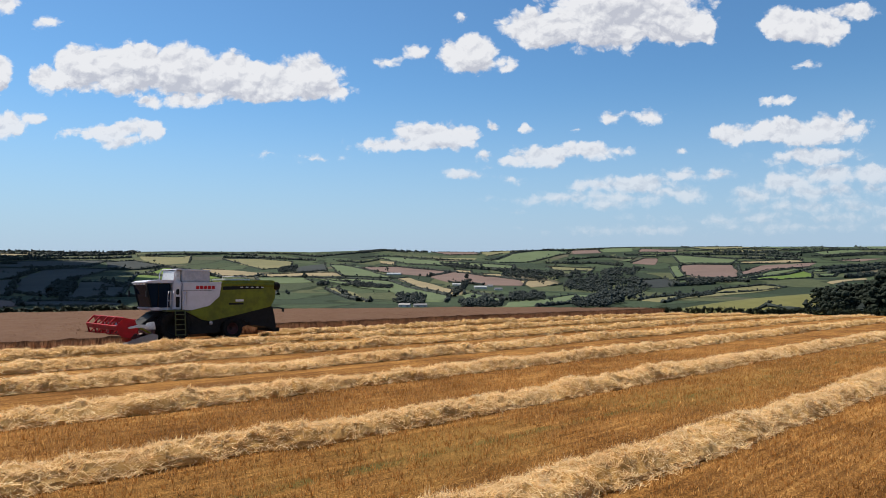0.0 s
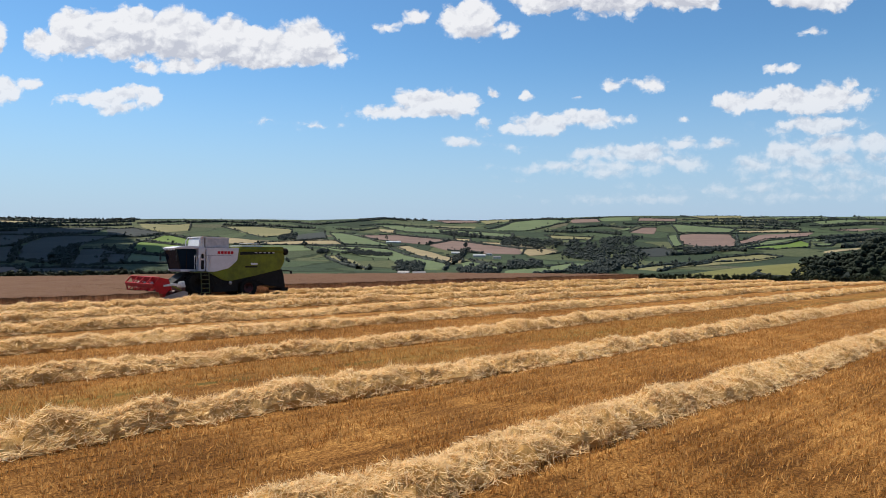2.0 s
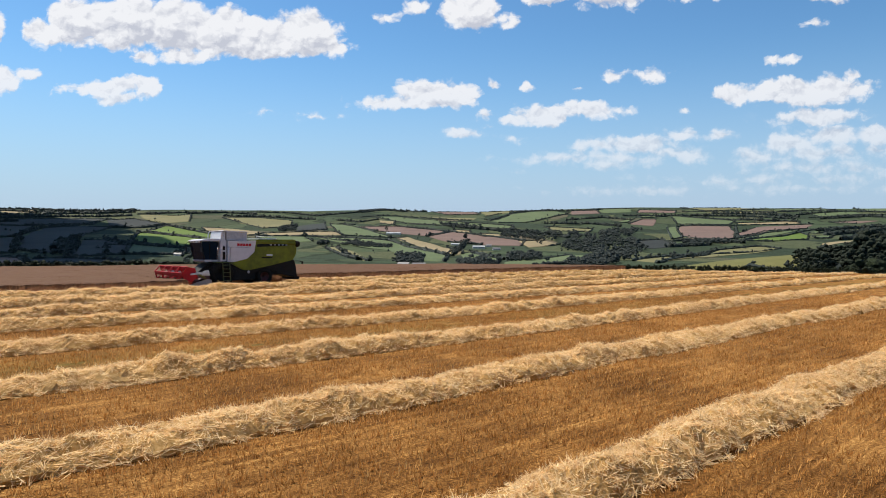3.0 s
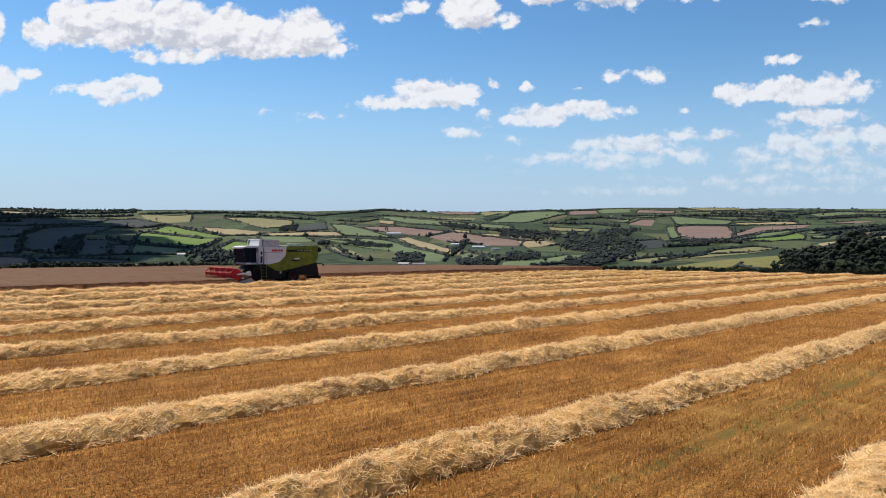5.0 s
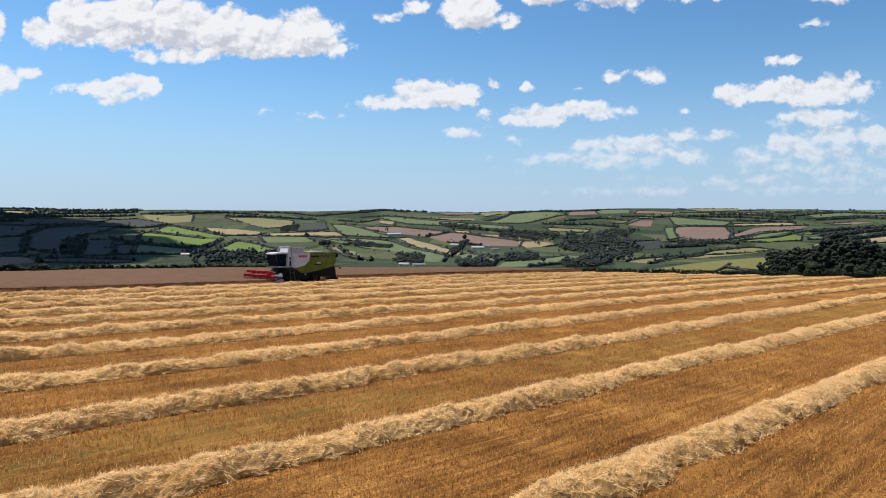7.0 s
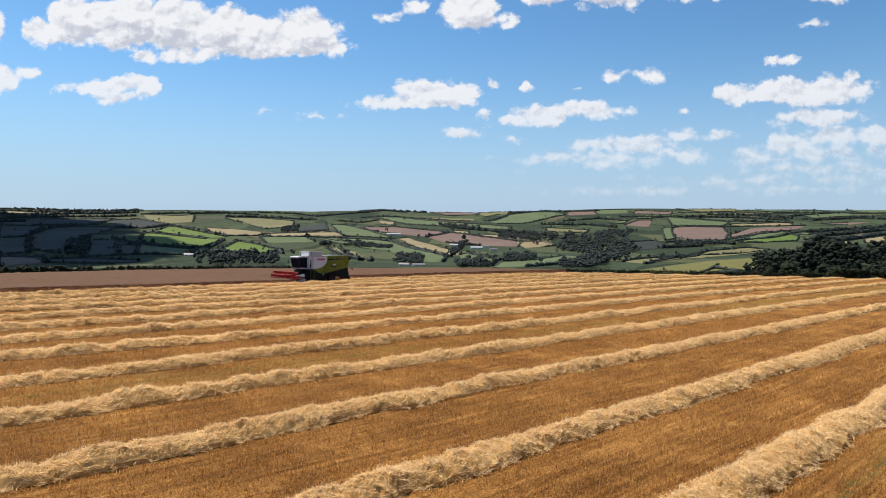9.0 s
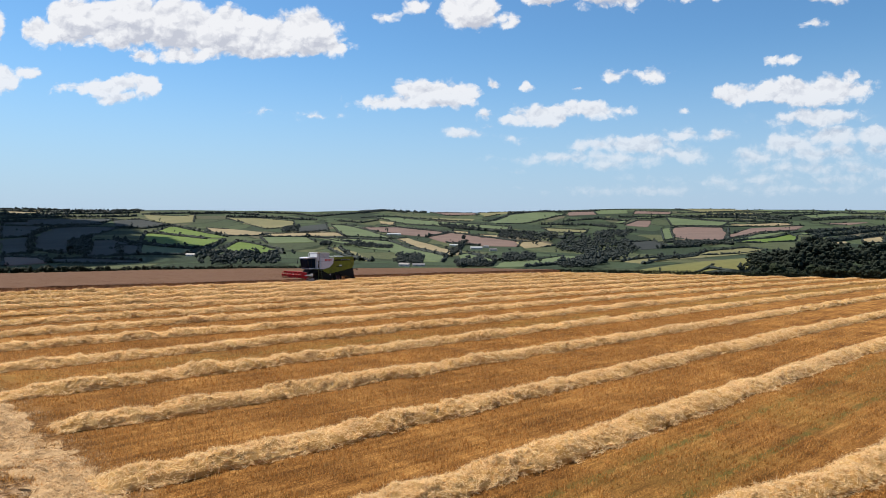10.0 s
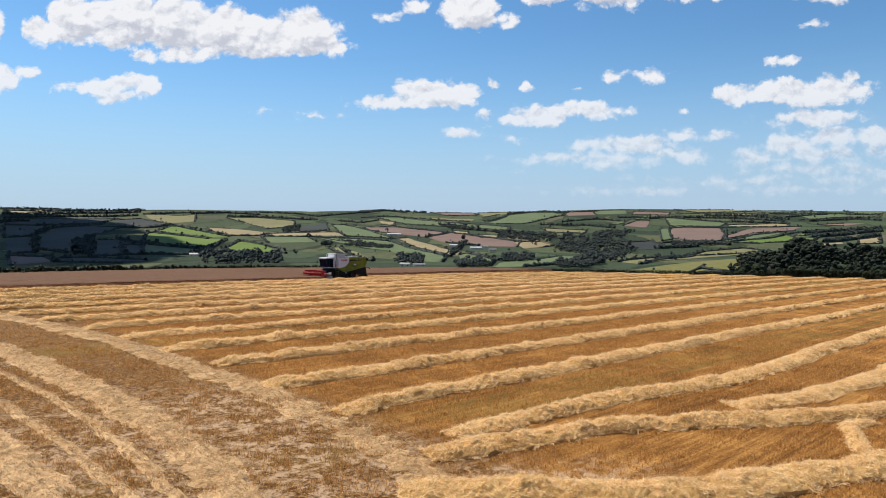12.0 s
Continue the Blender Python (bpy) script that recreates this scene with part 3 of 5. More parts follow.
hedgerow(8, (-367, 2985), (-241, 3362), (-84, 3370))
hedgerow(7, (-832, 3013), (-680, 3021), (-551, 2880))
hedgerow(9, (970, 2643), (1123, 2552), (1238, 2373))
hedgerow(9, (1072, 2703), (1208, 2597), (1274, 2423))
hedgerow(8, (1070, 2431), (1201, 2280))
hedgerow(9, (1025, 1848), (1196, 1948), (1367, 2034))
hedgerow(10, (966, 1711), (1077, 1749), (1284, 1907))
hedgerow(10, (893, 1508), (1029, 1623), (1156, 1713))
hedgerow(8, (1307, 2332), (1460, 2322), (1503, 2242))
hedgerow(7, (714, 2656), (968, 2669))
hedgerow(8, (308, 3139), (564, 3075), (722, 3079))
hedgerow(7, (1310, 2494), (1499, 2564))
hedgerow(6, (1567, 2603), (1663, 2486))
hedgerow(5, (-330, 2671), (-198, 2740), (11, 2570))
hedgerow(6, (-400, 2536), (-297, 2401), (-246, 2511))
hedgerow(7, (461, 2508), (604, 2572), (683, 2458))
hedgerow(8, (349, 2332), (509, 2331), (580, 2220))
hedgerow(9, (153, 1887), (270, 1797), (308, 1665))
hedgerow(8, (60, 2017), (155, 1907))
hedgerow(6, (512, 1501), (589, 1499), (622, 1394))
hedgerow(7, (463, 1390), (548, 1390))
wood(9, (-486, 1986), (-477, 2185), (-406, 1819), (-445, 1798))
wood(12, (-548, 927), (-716, 1228), (-781, 1439), (-496, 878))
wood(11, (-376, 975), (-280, 1067), (-180, 675), (-264, 669))
wood(8, (-228, 1408), (-198, 1485), (-111, 1385), (-112, 1336))
wood(7, (-278, 1456), (-259, 1496), (-251, 1432), (-271, 1417))
wood(9, (-80, 1069), (-39, 1063), (-28, 752), (-57, 738))
wood(9, (92, 1024), (144, 1034), (124, 879), (77, 844))
wood(12, (153, 1887), (315, 1790), (259, 1588), (146, 1723))
wood(13, (248, 1439), (326, 1751), (381, 1670), (249, 1174))
wood(13, (249, 1174), (381, 1670), (437, 1561), (408, 1336))
wood(10, (165, 824), (254, 1103), (364, 1253), (217, 812))
wood(9, (126, 721), (171, 851), (210, 814), (157, 699))
wood(12, (446, 1877), (602, 2047), (444, 1618), (388, 1702))
wood(9, (520, 1468), (585, 1470), (631, 1417), (494, 1375))
wood(10, (-29, 2226), (116, 2091), (92, 1971), (25, 2026))
wood(9, (12, 808), (50, 914), (48, 708), (13, 684))
lone_tree(-328, 1568, 16.0)
lone_tree(49, 1637, 14.8)
lone_tree(-38, 1705, 13.3)
lone_tree(51, 699, 7.5)
lone_tree(125, 836, 6.9)
lone_tree(-258, 1396, 12.9)
lone_tree(-587, 1308, 11.2)
lone_tree(-528, 1317, 6.8)
lone_tree(-639, 1167, 8.0)
lone_tree(-66, 1705, 8.2)
lone_tree(130, 363, 2.1)
lone_tree(848, 1908, 9.9)
farm_building(-364, 907, 12.0, 4.0)
farm_building(-135, 1767, 37.1, 4.8)
farm_building(21, 1445, 17.5, 4.4)
farm_building(68, 1373, 25.0, 5.4)
farm_building(92, 1426, 10.8, 4.8)
farm_building(98, 1298, 15.0, 4.3)
farm_building(-48, 716, 11.8, 3.6)
farm_building(-32, 724, 13.7, 3.0)
farm_building(484, 1391, 19.5, 4.4)
valley_field(spur_pasture, (93, 399), (201, 358), (170, 300), (78, 334))
valley_field(shade_scrub_pasture, (75, 337), (129, 321), (116, 285), (67, 300))
valley_field(spur_pasture, (136, 331), (173, 314), (149, 267), (116, 282))
valley_field(spur_pasture, (203, 363), (249, 335), (232, 310), (189, 336))
wood(10, (174, 338), (199, 325), (186, 303), (163, 316))
wood(13, (165, 315), (186, 303), (164, 264), (145, 275))
wood(15, (199, 325), (241, 297), (226, 277), (186, 303))
wood(14, (186, 303), (226, 277), (199, 242), (164, 264))
wood(14, (141, 277), (199, 242), (175, 210), (124, 241))
hedgerow(1.8, (116, 287), (135, 334), (151, 340))
hedgerow(2.0, (151, 340), (157, 327), (169, 313))
hedgerow(2.4, (130, 306), (137, 309), (143, 313))
hedgerow(1.6, (79, 338), (105, 333), (130, 323))


def scattered_trees(count, near, far, spread, height):
    """Hedgerow trees and thickets dotted over the far slopes."""
    t = np.radians(rng.uniform(-spread, spread, count))
    d = np.exp(rng.uniform(math.log(near), math.log(far), count))
    x, y = -6 + d * np.sin(t), -30 + d * np.cos(t)
    keep = vnoise_far(x / 110, y / 110) > 0.72
    x, y = x[keep], y[keep]
    h = height * rng.uniform(0.3, 1.0, len(x)) ** 1.6 * 1.3
    at_c, r = crowns(np.column_stack([x, y]), h * 1.3, 7)
    me = clumps("scattered_trees", at_c, r, 0.95, m_hazed_wood, 0)
    return tagged(new("scattered_trees", me), "scattered dark trees and thickets on the far slopes", "trees", kind="stuff")


def vnoise_far(x, y):
    return 0.5 + 0.25 * np.sin(x * 2.1 + 3 * np.sin(y)) + 0.25 * np.sin(y * 2.7 + 2 * np.sin(x * 1.3))


scattered_trees(300, 2300, 3350, 36, 7)
scattered_trees(380, 900, 3000, 36, 7)
# trees along the skyline
for a, b, h in ((-36, -24, 7), (-7, -3, 6), (27, 30, 3)):
    ends = [(-6 + 3300 * math.sin(radians(w)), -30 + 3300 * math.cos(radians(w))) for w in (a, (a + b) / 2, b)]
    hedgerow(h, *ends)


m_vapour = plain("cloud_vapour", (0.85, 0.85, 0.86), 1.0, vary=0.02, scale=0.01)


def shadow_cloud(x, y, z, along, across, turn, lump=1.0):
    """A cumulus added beyond the view, set between the sun and the far hills to shade them."""
    m = 170
    r, w = np.sqrt(rng.random(m)), rng.uniform(0, 2 * math.pi, m)
    a, b = along * r * np.cos(w), across * r * np.sin(w)
    c, s = math.cos(turn), math.sin(turn)
    centres = np.column_stack([x + a * s + b * c, y + a * c - b * s, z + rng.uniform(0, 60 * lump, m)])
    me = clumps("cloud", centres, rng.uniform(70, 150, m) * lump, 0.45, m_vapour, 1)
    return tagged(new("cloud", me), "unseen white cumulus cloud added to shade the far hills", "cloud", kind="structure")


AWAY = 1300 / math.tan(SUN_EL)
for x, y, along, across, turn, lump in ((-1045, 1440, 920, 310, -32, 1.0), ):
    shadow_cloud(x + AWAY * math.sin(SUN_AZ), y + AWAY * math.cos(SUN_AZ), 1300, along, across, radians(turn), lump)

# ---- the stubble field ----


def lattice(i, j, seed):
    v = np.sin(i * 127.1 + j * 311.7 + seed * 74.7) * 43758.5453
    return v - np.floor(v)


def vnoise(x, y, seed=0):
    """Smooth noise from 0 to 1 on arrays."""
    i, j = np.floor(x), np.floor(y)
    f, g = x - i, y - j
    f, g = f * f * (3 - 2 * f), g * g * (3 - 2 * g)
    return (lattice(i, j, seed) * (1 - f) + lattice(i + 1, j, seed) * f) * (1 - g) + (lattice(i, j + 1, seed) * (1 - f) + lattice(i + 1, j + 1, seed) * f) * g


def field_material():
    """Stubble ground: soil and cut stalks in drill lines, chaff, tyre lines with green regrowth, bare pale patches on the headland."""
    n = material("stubble_ground", 0.95)
    n.bsdf.inputs["Specular IOR Level"].default_value = 0.05
    turned = n.add("ShaderNodeMapping", {"Vector": n.place, "Rotation": (0, 0, -TURN)}).outputs[0]
    sep = n.add("ShaderNodeSeparateXYZ", {0: turned})
    along, across = sep.outputs[0], sep.outputs[1]
    streak = n.noise(n.vec("MULTIPLY", turned, (0.22, 4.5, 1.0)), 1.0, 5, 0.65)
    grain = n.noise(turned, 19, 6, 0.78)
    patch = n.noise(turned, 0.35, 5, 0.6)
    tone = n.math("ADD", n.math("MULTIPLY", streak, 0.42), n.math("ADD", n.math("MULTIPLY", grain, 0.86), n.math("MULTIPLY_ADD", patch, 0.34, -0.05)))
    col = n.ramp(n.remap(tone, 0.50, 1.0), [(0.0, (0.027, 0.010, 0.003)), (0.4, (0.136, 0.059, 0.015)), (0.75, (0.300, 0.148, 0.042)), (1.0, (0.54, 0.315, 0.105))])
    clods = n.ramp(n.remap(n.noise(turned, 6.5, 7, 0.82), 0.39, 0.65), [(0.0, (0.034, 0.015, 0.006)), (0.4, (0.112, 0.054, 0.018)), (0.75, (0.220, 0.122, 0.047)), (1.0, (0.41, 0.265, 0.135))])
    away = n.remap(along, -35.0, -33.0, 0.9, 0.0)
    col = n.mix(away, col, clods)
    # green regrowth in the tramlines, four passes apart
    cell = n.math("ADD", n.math("PINGPONG", n.math("ADD", across, 4 * SPACING * 40 + 2.1), 2 * SPACING), n.math("MULTIPLY_ADD", n.noise(turned, 0.5, 2), 0.3, -0.15))
    track = n.math("ABSOLUTE", n.math("SUBTRACT", cell, n.remap(across, -17.0, -14.0, 1.1, 0.0)))
    line = n.math("MULTIPLY", n.remap(track, 0.05, 0.26, 1.0, 0.0), n.remap(n.noise(turned, 1.6, 4, 0.7), 0.36, 0.58))
    keep = n.remap(along, -32.0, -29.0)
    col = n.mix(n.math("MULTIPLY", n.math("MULTIPLY", line, keep), 0.9), col, (0.078, 0.070, 0.020))
    # olive cast over broad strips
    olive = n.math("MULTIPLY", n.remap(cell, 0.6, 2.6, 0.42, 0.0), n.remap(n.noise(turned, 0.18, 3), 0.35, 0.6))
    col = n.mix(olive, col, (0.17, 0.115, 0.030))
    # headland: pale trodden soil and chaff
    corner = n.remap(across, -34.0, -28.5, 4.0, 0.0)
    head = n.remap(n.math("ADD", n.math("SUBTRACT", along, corner), n.math("MULTIPLY_ADD", n.noise(turned, 0.5, 4), 5.0, -2.5)), -37.0, -32.6, 1.0, 0.0)
    bare = n.math("MULTIPLY", head, n.remap(n.noise(turned, 1.7, 7, 0.8), 0.46, 0.60))
    south = n.remap(across, -19.0, -12.0, 1.0, 0.05)
    col = n.mix(n.math("MULTIPLY", n.math("MULTIPLY", bare, south), 0.85), col, (0.40, 0.285, 0.185))
    n.tree.links.new(col, n.bsdf.inputs["Base Color"])
    rough = n.math("MULTIPLY_ADD", streak, 0.25, n.math("MULTIPLY", grain, 0.8))
    n.tree.links.new(n.add("ShaderNodeBump", {"Strength": 1.0, "Distance": 0.06, "Height": rough}).outputs[0], n.bsdf.inputs["Normal"])
    return n.mat


def straw_material(name, dark, mid, light, scale, thin=0.0, gloss=0.08):
    """Dry stalks; every loose stalk takes its own tone and lets some light through."""
    n = material(name, 0.85)
    isle = n.add("ShaderNodeNewGeometry").outputs["Random Per Island"]
    grain = n.noise(n.place, scale, 5, 0.75)
    broad = n.noise(n.place, 0.6, 3, 0.5)
    tone = n.math("ADD", n.math("MULTIPLY", isle, 0.55), n.math("ADD", n.math("MULTIPLY", grain, 0.55), n.math("ADD", n.math("MULTIPLY_ADD", broad, 0.4, -0.36), n.math("MULTIPLY", n.noise(n.place, 4.5, 3, 0.6), 0.3))), clamp=True)
    colour = n.ramp(tone, [(0.1, dark), (0.5, mid), (0.95, light)])
    n.tree.links.new(colour, n.bsdf.inputs["Base Color"])
    if thin:
        through_light = n.add("ShaderNodeBsdfTranslucent", {"Color": colour})
        both = n.add("ShaderNodeMixShader", {0: thin, 1: n.bsdf.outputs[0], 2: through_light.outputs[0]})
        out = [node for node in n.tree.nodes if node.type == "OUTPUT_MATERIAL"][0]
        n.tree.links.new(both.outputs[0], out.inputs[0])
    n.bsdf.inputs["Specular IOR Level"].default_value = gloss
    n.bsdf.inputs["Roughness"].default_value = 0.85 if gloss < 0.2 else 0.5
    n.tree.links.new(n.add("ShaderNodeBump", {"Strength": 1.0, "Distance": 0.03, "Height": n.noise(n.place, scale * 2, 4, 0.8)}).outputs[0], n.bsdf.inputs["Normal"])
    return n.mat


m_stub = field_material()
# heap's dark tone paints the shade in gaps between the stalks
m_heap = straw_material("gap_shaded_straw", (0.06, 0.022, 0.005), (0.50, 0.285, 0.090), (0.90, 0.66, 0.33), 22, 0.36)
m_straw = straw_material("loose_straw", (0.40, 0.215, 0.075), (0.90, 0.66, 0.345), (0.99, 0.85, 0.57), 9, 0.47, 0.25)
m_stalk = straw_material("cut_stalks", (0.13, 0.050, 0.012), (0.46, 0.218, 0.058), (0.86, 0.54, 0.21), 5, 0.30)


def patchwork():
    """The country between the named fields: small enclosures of grass, fallow and scrub."""
    n = material("patchwork_farmland", 0.95)
    n.bsdf.inputs["Specular IOR Level"].default_value = 0.05
    wavy = n.vec("ADD", n.place, n.vec("MULTIPLY", n.add("ShaderNodeTexNoise", {"Vector": n.place, "Scale": 0.006, "Detail": 3.0}).outputs["Color"], (160, 160, 0)))
    flat = n.vec("MULTIPLY", wavy, (1, 0.6, 0))
    cell = n.add("ShaderNodeTexVoronoi", {"Vector": flat, "Scale": 0.0075})
    pick = n.add("ShaderNodeSeparateColor", {0: cell.outputs["Color"]}).outputs[0]
    # greens carry extra blue as painted haze
    base = n.ramp(pick, [(0.0, (0.023, 0.033, 0.024)), (0.3, (0.038, 0.055, 0.036)), (0.55, (0.062, 0.086, 0.048)), (0.75, (0.096, 0.104, 0.056)), (0.9, (0.046, 0.065, 0.038)), (1.0, (0.130, 0.110, 0.080))])
    small = n.noise(n.place, 0.09, 7, 0.72)
    col = n.mix(n.remap(small, 0.35, 0.75), n.mix(0.55, base, (0.02, 0.03, 0.017)), base)
    edge = n.add("ShaderNodeTexVoronoi", {"Vector": flat, "Scale": 0.0075}, feature="DISTANCE_TO_EDGE").outputs["Distance"]
    col = n.mix(n.remap(edge, 0.012, 0.035, 0.8, 0.0), col, (0.014, 0.022, 0.011))
    n.tree.links.new(col, n.bsdf.inputs["Base Color"])
    n.tree.links.new(n.add("ShaderNodeBump", {"Strength": 0.6, "Distance": 3.0, "Height": small}).outputs[0], n.bsdf.inputs["Normal"])
    return n.mat


m_far = patchwork()
m_flat = straw_material("bleached_straw", (0.080, 0.037, 0.014), (0.35, 0.222, 0.107), (0.64, 0.465, 0.275), 11)
m_crushed = straw_material("crushed_straw", (0.20, 0.115, 0.050), (0.55, 0.385, 0.212), (0.86, 0.67, 0.43), 9, 0.32)


def land():
    """One sheet: rings of growing radius around the field, out past the far hills."""
    radii = np.concatenate([np.linspace(0, 130, 88), np.geomspace(133, 4700, 110)])
    angles = np.concatenate([np.linspace(-42, 42, 253), np.linspace(45, 315, 46)])
    r, t = np.meshgrid(radii, np.radians(angles), indexing="ij")
    x, y = -6 + r * np.sin(t), -30 + r * np.cos(t)
    z = land_height(x, y)
    n = len(angles)
    f = grid_faces(len(radii), n)
    a = np.arange(len(radii) - 1) * n
    f = np.concatenate([f, np.stack([a + n - 1, a, a + n, a + 2 * n - 1], 1)])
    me = mesh_from("ground", np.stack([x, y, z], -1).reshape(-1, 3), f[:, ::-1], m_stub, True)
    me.materials.append(m_far)
    c = np.array([x, y]).reshape(2, -1)[:, f[:, 0]]
    me.polygons.foreach_set("material_index", (c[1] > np.interp(c[0], EDGE_X, EDGE_Y) + 1).astype(np.int32))
    return tagged(new("ground", me), "stubble field falling away into a wide farmed valley", "ground", kind="structure")


land()
bits = np.random.default_rng(3)


def blades(name, base, way, length, width, mat):
    """Thin tapered stalks: one four-sided strip each, from base along way."""
    m = len(base)
    side = np.cross(way, bits.normal(0, 1, (m, 3)))
    side /= np.linalg.norm(side, axis=1, keepdims=True) + 1e-9
    side *= (width / 2)[:, None]
    tip = base + way * length[:, None]
    v = np.stack([base - side, base + side, tip + side * 0.6, tip - side * 0.6], 1)
    return mesh_from(name, v.reshape(-1, 3), np.arange(4 * m).reshape(m, 4), mat)


def spikes(name, base, way, length, width, mat):
    """Very thin pointed stalks: one three-cornered sliver each."""
    m = len(base)
    side = np.cross(way, bits.normal(0, 1, (m, 3)))
    side *= (width / 2 / (np.linalg.norm(side, axis=1) + 1e-9))[:, None]
    v = np.stack([base - side, base + side, base + way * length[:, None]], 1)
    return mesh_from(name, v.reshape(-1, 3), np.arange(3 * m).reshape(m, 3), mat)


def beyond_strip(x, y):
    """How far a place lies outside the strip fitted to the camera's view, with the finest straw and stubble."""
    reach = np.minimum(0.68 * (y + 66) + 2, 23)
    return np.maximum(np.maximum(np.abs(x + 6) - reach, y - 40), 0) + 8.0 * (y < -54)


def swath(path, half, high, per, words, seed, flat=0.6, name="straw_windrow"):
    """A heap of straw along a line of (l, p) places, ragged and uneven, with tufts of loose stalks standing out of it."""
    path = np.array(path, float)
    low = high < 0.2
    run = np.concatenate([[0], np.cumsum(np.linalg.norm(np.diff(path, axis=0), axis=1))])

    def middle(d):
        return np.interp(d, run, path[:, 0]), np.interp(d, run, path[:, 1])
    s = np.arange(0, run[-1] + 0.11, 0.11)
    far = beyond_strip(*at(*middle(s)))
    pick = np.arange(len(s))
    s = s[(far < 4) | (pick % 2 == 0) & (far < 30) | (pick % 4 == 0) | (pick == len(s) - 1)]
    k = 15
    v = np.linspace(-1, 1, k)
    ss, vv = np.meshgrid(s, v, indexing="ij")
    gl, gp = middle(s + 0.4)
    hl, hp = middle(s - 0.4)
    tl, tp = gl - hl, gp - hp
    size = np.hypot(tl, tp) + 1e-9
    tl, tp = tl / size, tp / size

    def surface(d, w):
        """Height over the ground and (l, p) of a place d along and w (-1..1) across."""
        ends = np.clip(np.minimum(d / 1.2, (run[-1] - d) / (30.0 if run[-1] > 60 else 1.2)), 0, 1) ** 0.5
        wander = 0.30 * (vnoise(d / 5.5, d * 0, seed) - 0.5) + 0.20 * (vnoise(d / 1.1, d * 0, seed + 5) - 0.5)
        wide = half * (0.80 + 0.36 * vnoise(d / 2.1, d * 0, seed + 1) + (0.34 if not low else 0.40) * (vnoise(d / 0.38, w * 1.5, seed + 2) - 0.5))
        tall = high * ends * (0.48 + 0.40 * vnoise(d / 1.6, d * 0, seed + 3) + 0.40 * vnoise(d / 0.75, w * 0.9, seed + 9) + 0.34 * vnoise(d / 0.42, w * 1.2, seed + 4))
        prof = np.clip(1 - np.abs(w) ** (1.75 if low else 2.0), 0, 1) ** (flat + (0.32 if low else 0.22))
        h = tall * prof
        if low:
            h = h - 0.6 * high * vnoise(d / 0.4, w * 2.4, seed + 8) ** 1.5 * (1 + 0.6 * np.abs(w))
        lump = vnoise(d / 0.26, w * half / 0.22, seed + 6) - 0.5 + 0.6 * (vnoise(d / 0.11, w * half / 0.10, seed + 7) - 0.5)
        h = h + (0.34 if low else 0.40) * high * lump * prof ** 0.5
        l0, p0 = middle(d)
        a, b = np.interp(d, s, tl), np.interp(d, s, tp)
        o = wander + wide * np.where(np.abs(w) > 0.999, 0.84 * w, w)
        return np.maximum(h, -0.04), l0 - b * o, p0 + a * o

    h, l, p = surface(ss, vv)
    if not low:
        h = np.where(np.abs(vv) > 0.999, -0.04, np.maximum(h, 0.06 * np.clip(ss / 1.2, 0, 1)))
    x, y = at(l, p)
    z = land_height(x, y) + h - 0.04 * (np.abs(vv) > 0.99)
    me = mesh_from(name, np.stack([x, y, z], -1).reshape(-1, 3), grid_faces(len(s), k), m_flat if low else m_heap, False)
    ob = tagged(new(name, me), words, "straw windrow", "windrows")
    # tufts of loose stalks: each leans its own way, thinning out with distance from the fine strip
    tuft = 7
    m = int(run[-1] * per / tuft)
    d = bits.uniform(0, run[-1], m)
    share = 0.085 + 0.915 * np.exp(-beyond_strip(*at(*middle(d))) / 9)
    use = bits.random(m) < share
    d, share = d[use], share[use]
    m = len(d)
    w = np.where(bits.random(m) < 0.4, np.clip(bits.normal(0, 0.45, m), -1.1, 1.1), bits.uniform(-1.0, 1.0, m) * (1.4 if low else 1.08))
    heading = np.arctan2(np.interp(d, s, tp), np.interp(d, s, tl)) + TURN
    turn = heading + bits.normal(0, 0.5 if low else 1.0, m) + np.pi * bits.integers(0, 2, m)
    lift = bits.normal(0.10 if low else 0.38, 0.22 if low else 0.38, m) - 0.30 * np.abs(w)
    d, w, turn, lift, share = (np.repeat(q, tuft) for q in (d, w, turn, lift, share))
    m = len(d)
    d, w = np.clip(d + bits.normal(0, 0.05, m), 0, run[-1]), w + bits.normal(0, 0.05, m)
    turn, lift = turn + bits.normal(0, 0.38, m), lift + bits.normal(0, 0.28, m)
    h, l, p = surface(d, np.clip(w, -0.99, 0.99))
    if not low:
        h = np.maximum(h, 0.05)
    over = np.where(np.abs(w) > 1, np.sign(w) * (np.abs(w) - 1) * half * 1.2, 0)
    l, p = l - np.interp(d, s, tp) * over, p + np.interp(d, s, tl) * over
    x, y = at(l, p)
    way = np.stack([np.cos(turn) * np.cos(lift), np.sin(turn) * np.cos(lift), np.sin(lift)], 1)
    length = bits.uniform(0.10, 0.32, m) * (0.9 if low else 1.0)
    base = np.stack([x, y, land_height(x, y) + h + bits.uniform(-0.02, 0.03 if low else 0.05, m)], 1) - way * (length * 0.35)[:, None]
    width = np.minimum(0.0145 / share ** 0.45, 0.036) * bits.uniform(0.6, 1.4, m)
    strands = new("loose_straw", spikes("loose_straw", base, way, length, width, m_crushed if low else m_straw))
    strands.parent = ob
    strands["label"] = "loose dry straw stalks"
    return ob


ROW_SHIFT = {-5: 0.0, -4: 0.28, -3: -0.22, -2: -0.06, -1: -0.05, 0: -0.15, 1: 0.05, 2: 0.11, 3: -0.05, 4: 0.17, 5: 0.19, 6: -0.13, 7: -0.21, 8: 0.0, 9: 0.05}
ROW_WORDS = "long ragged heap of golden straw on brown stubble"


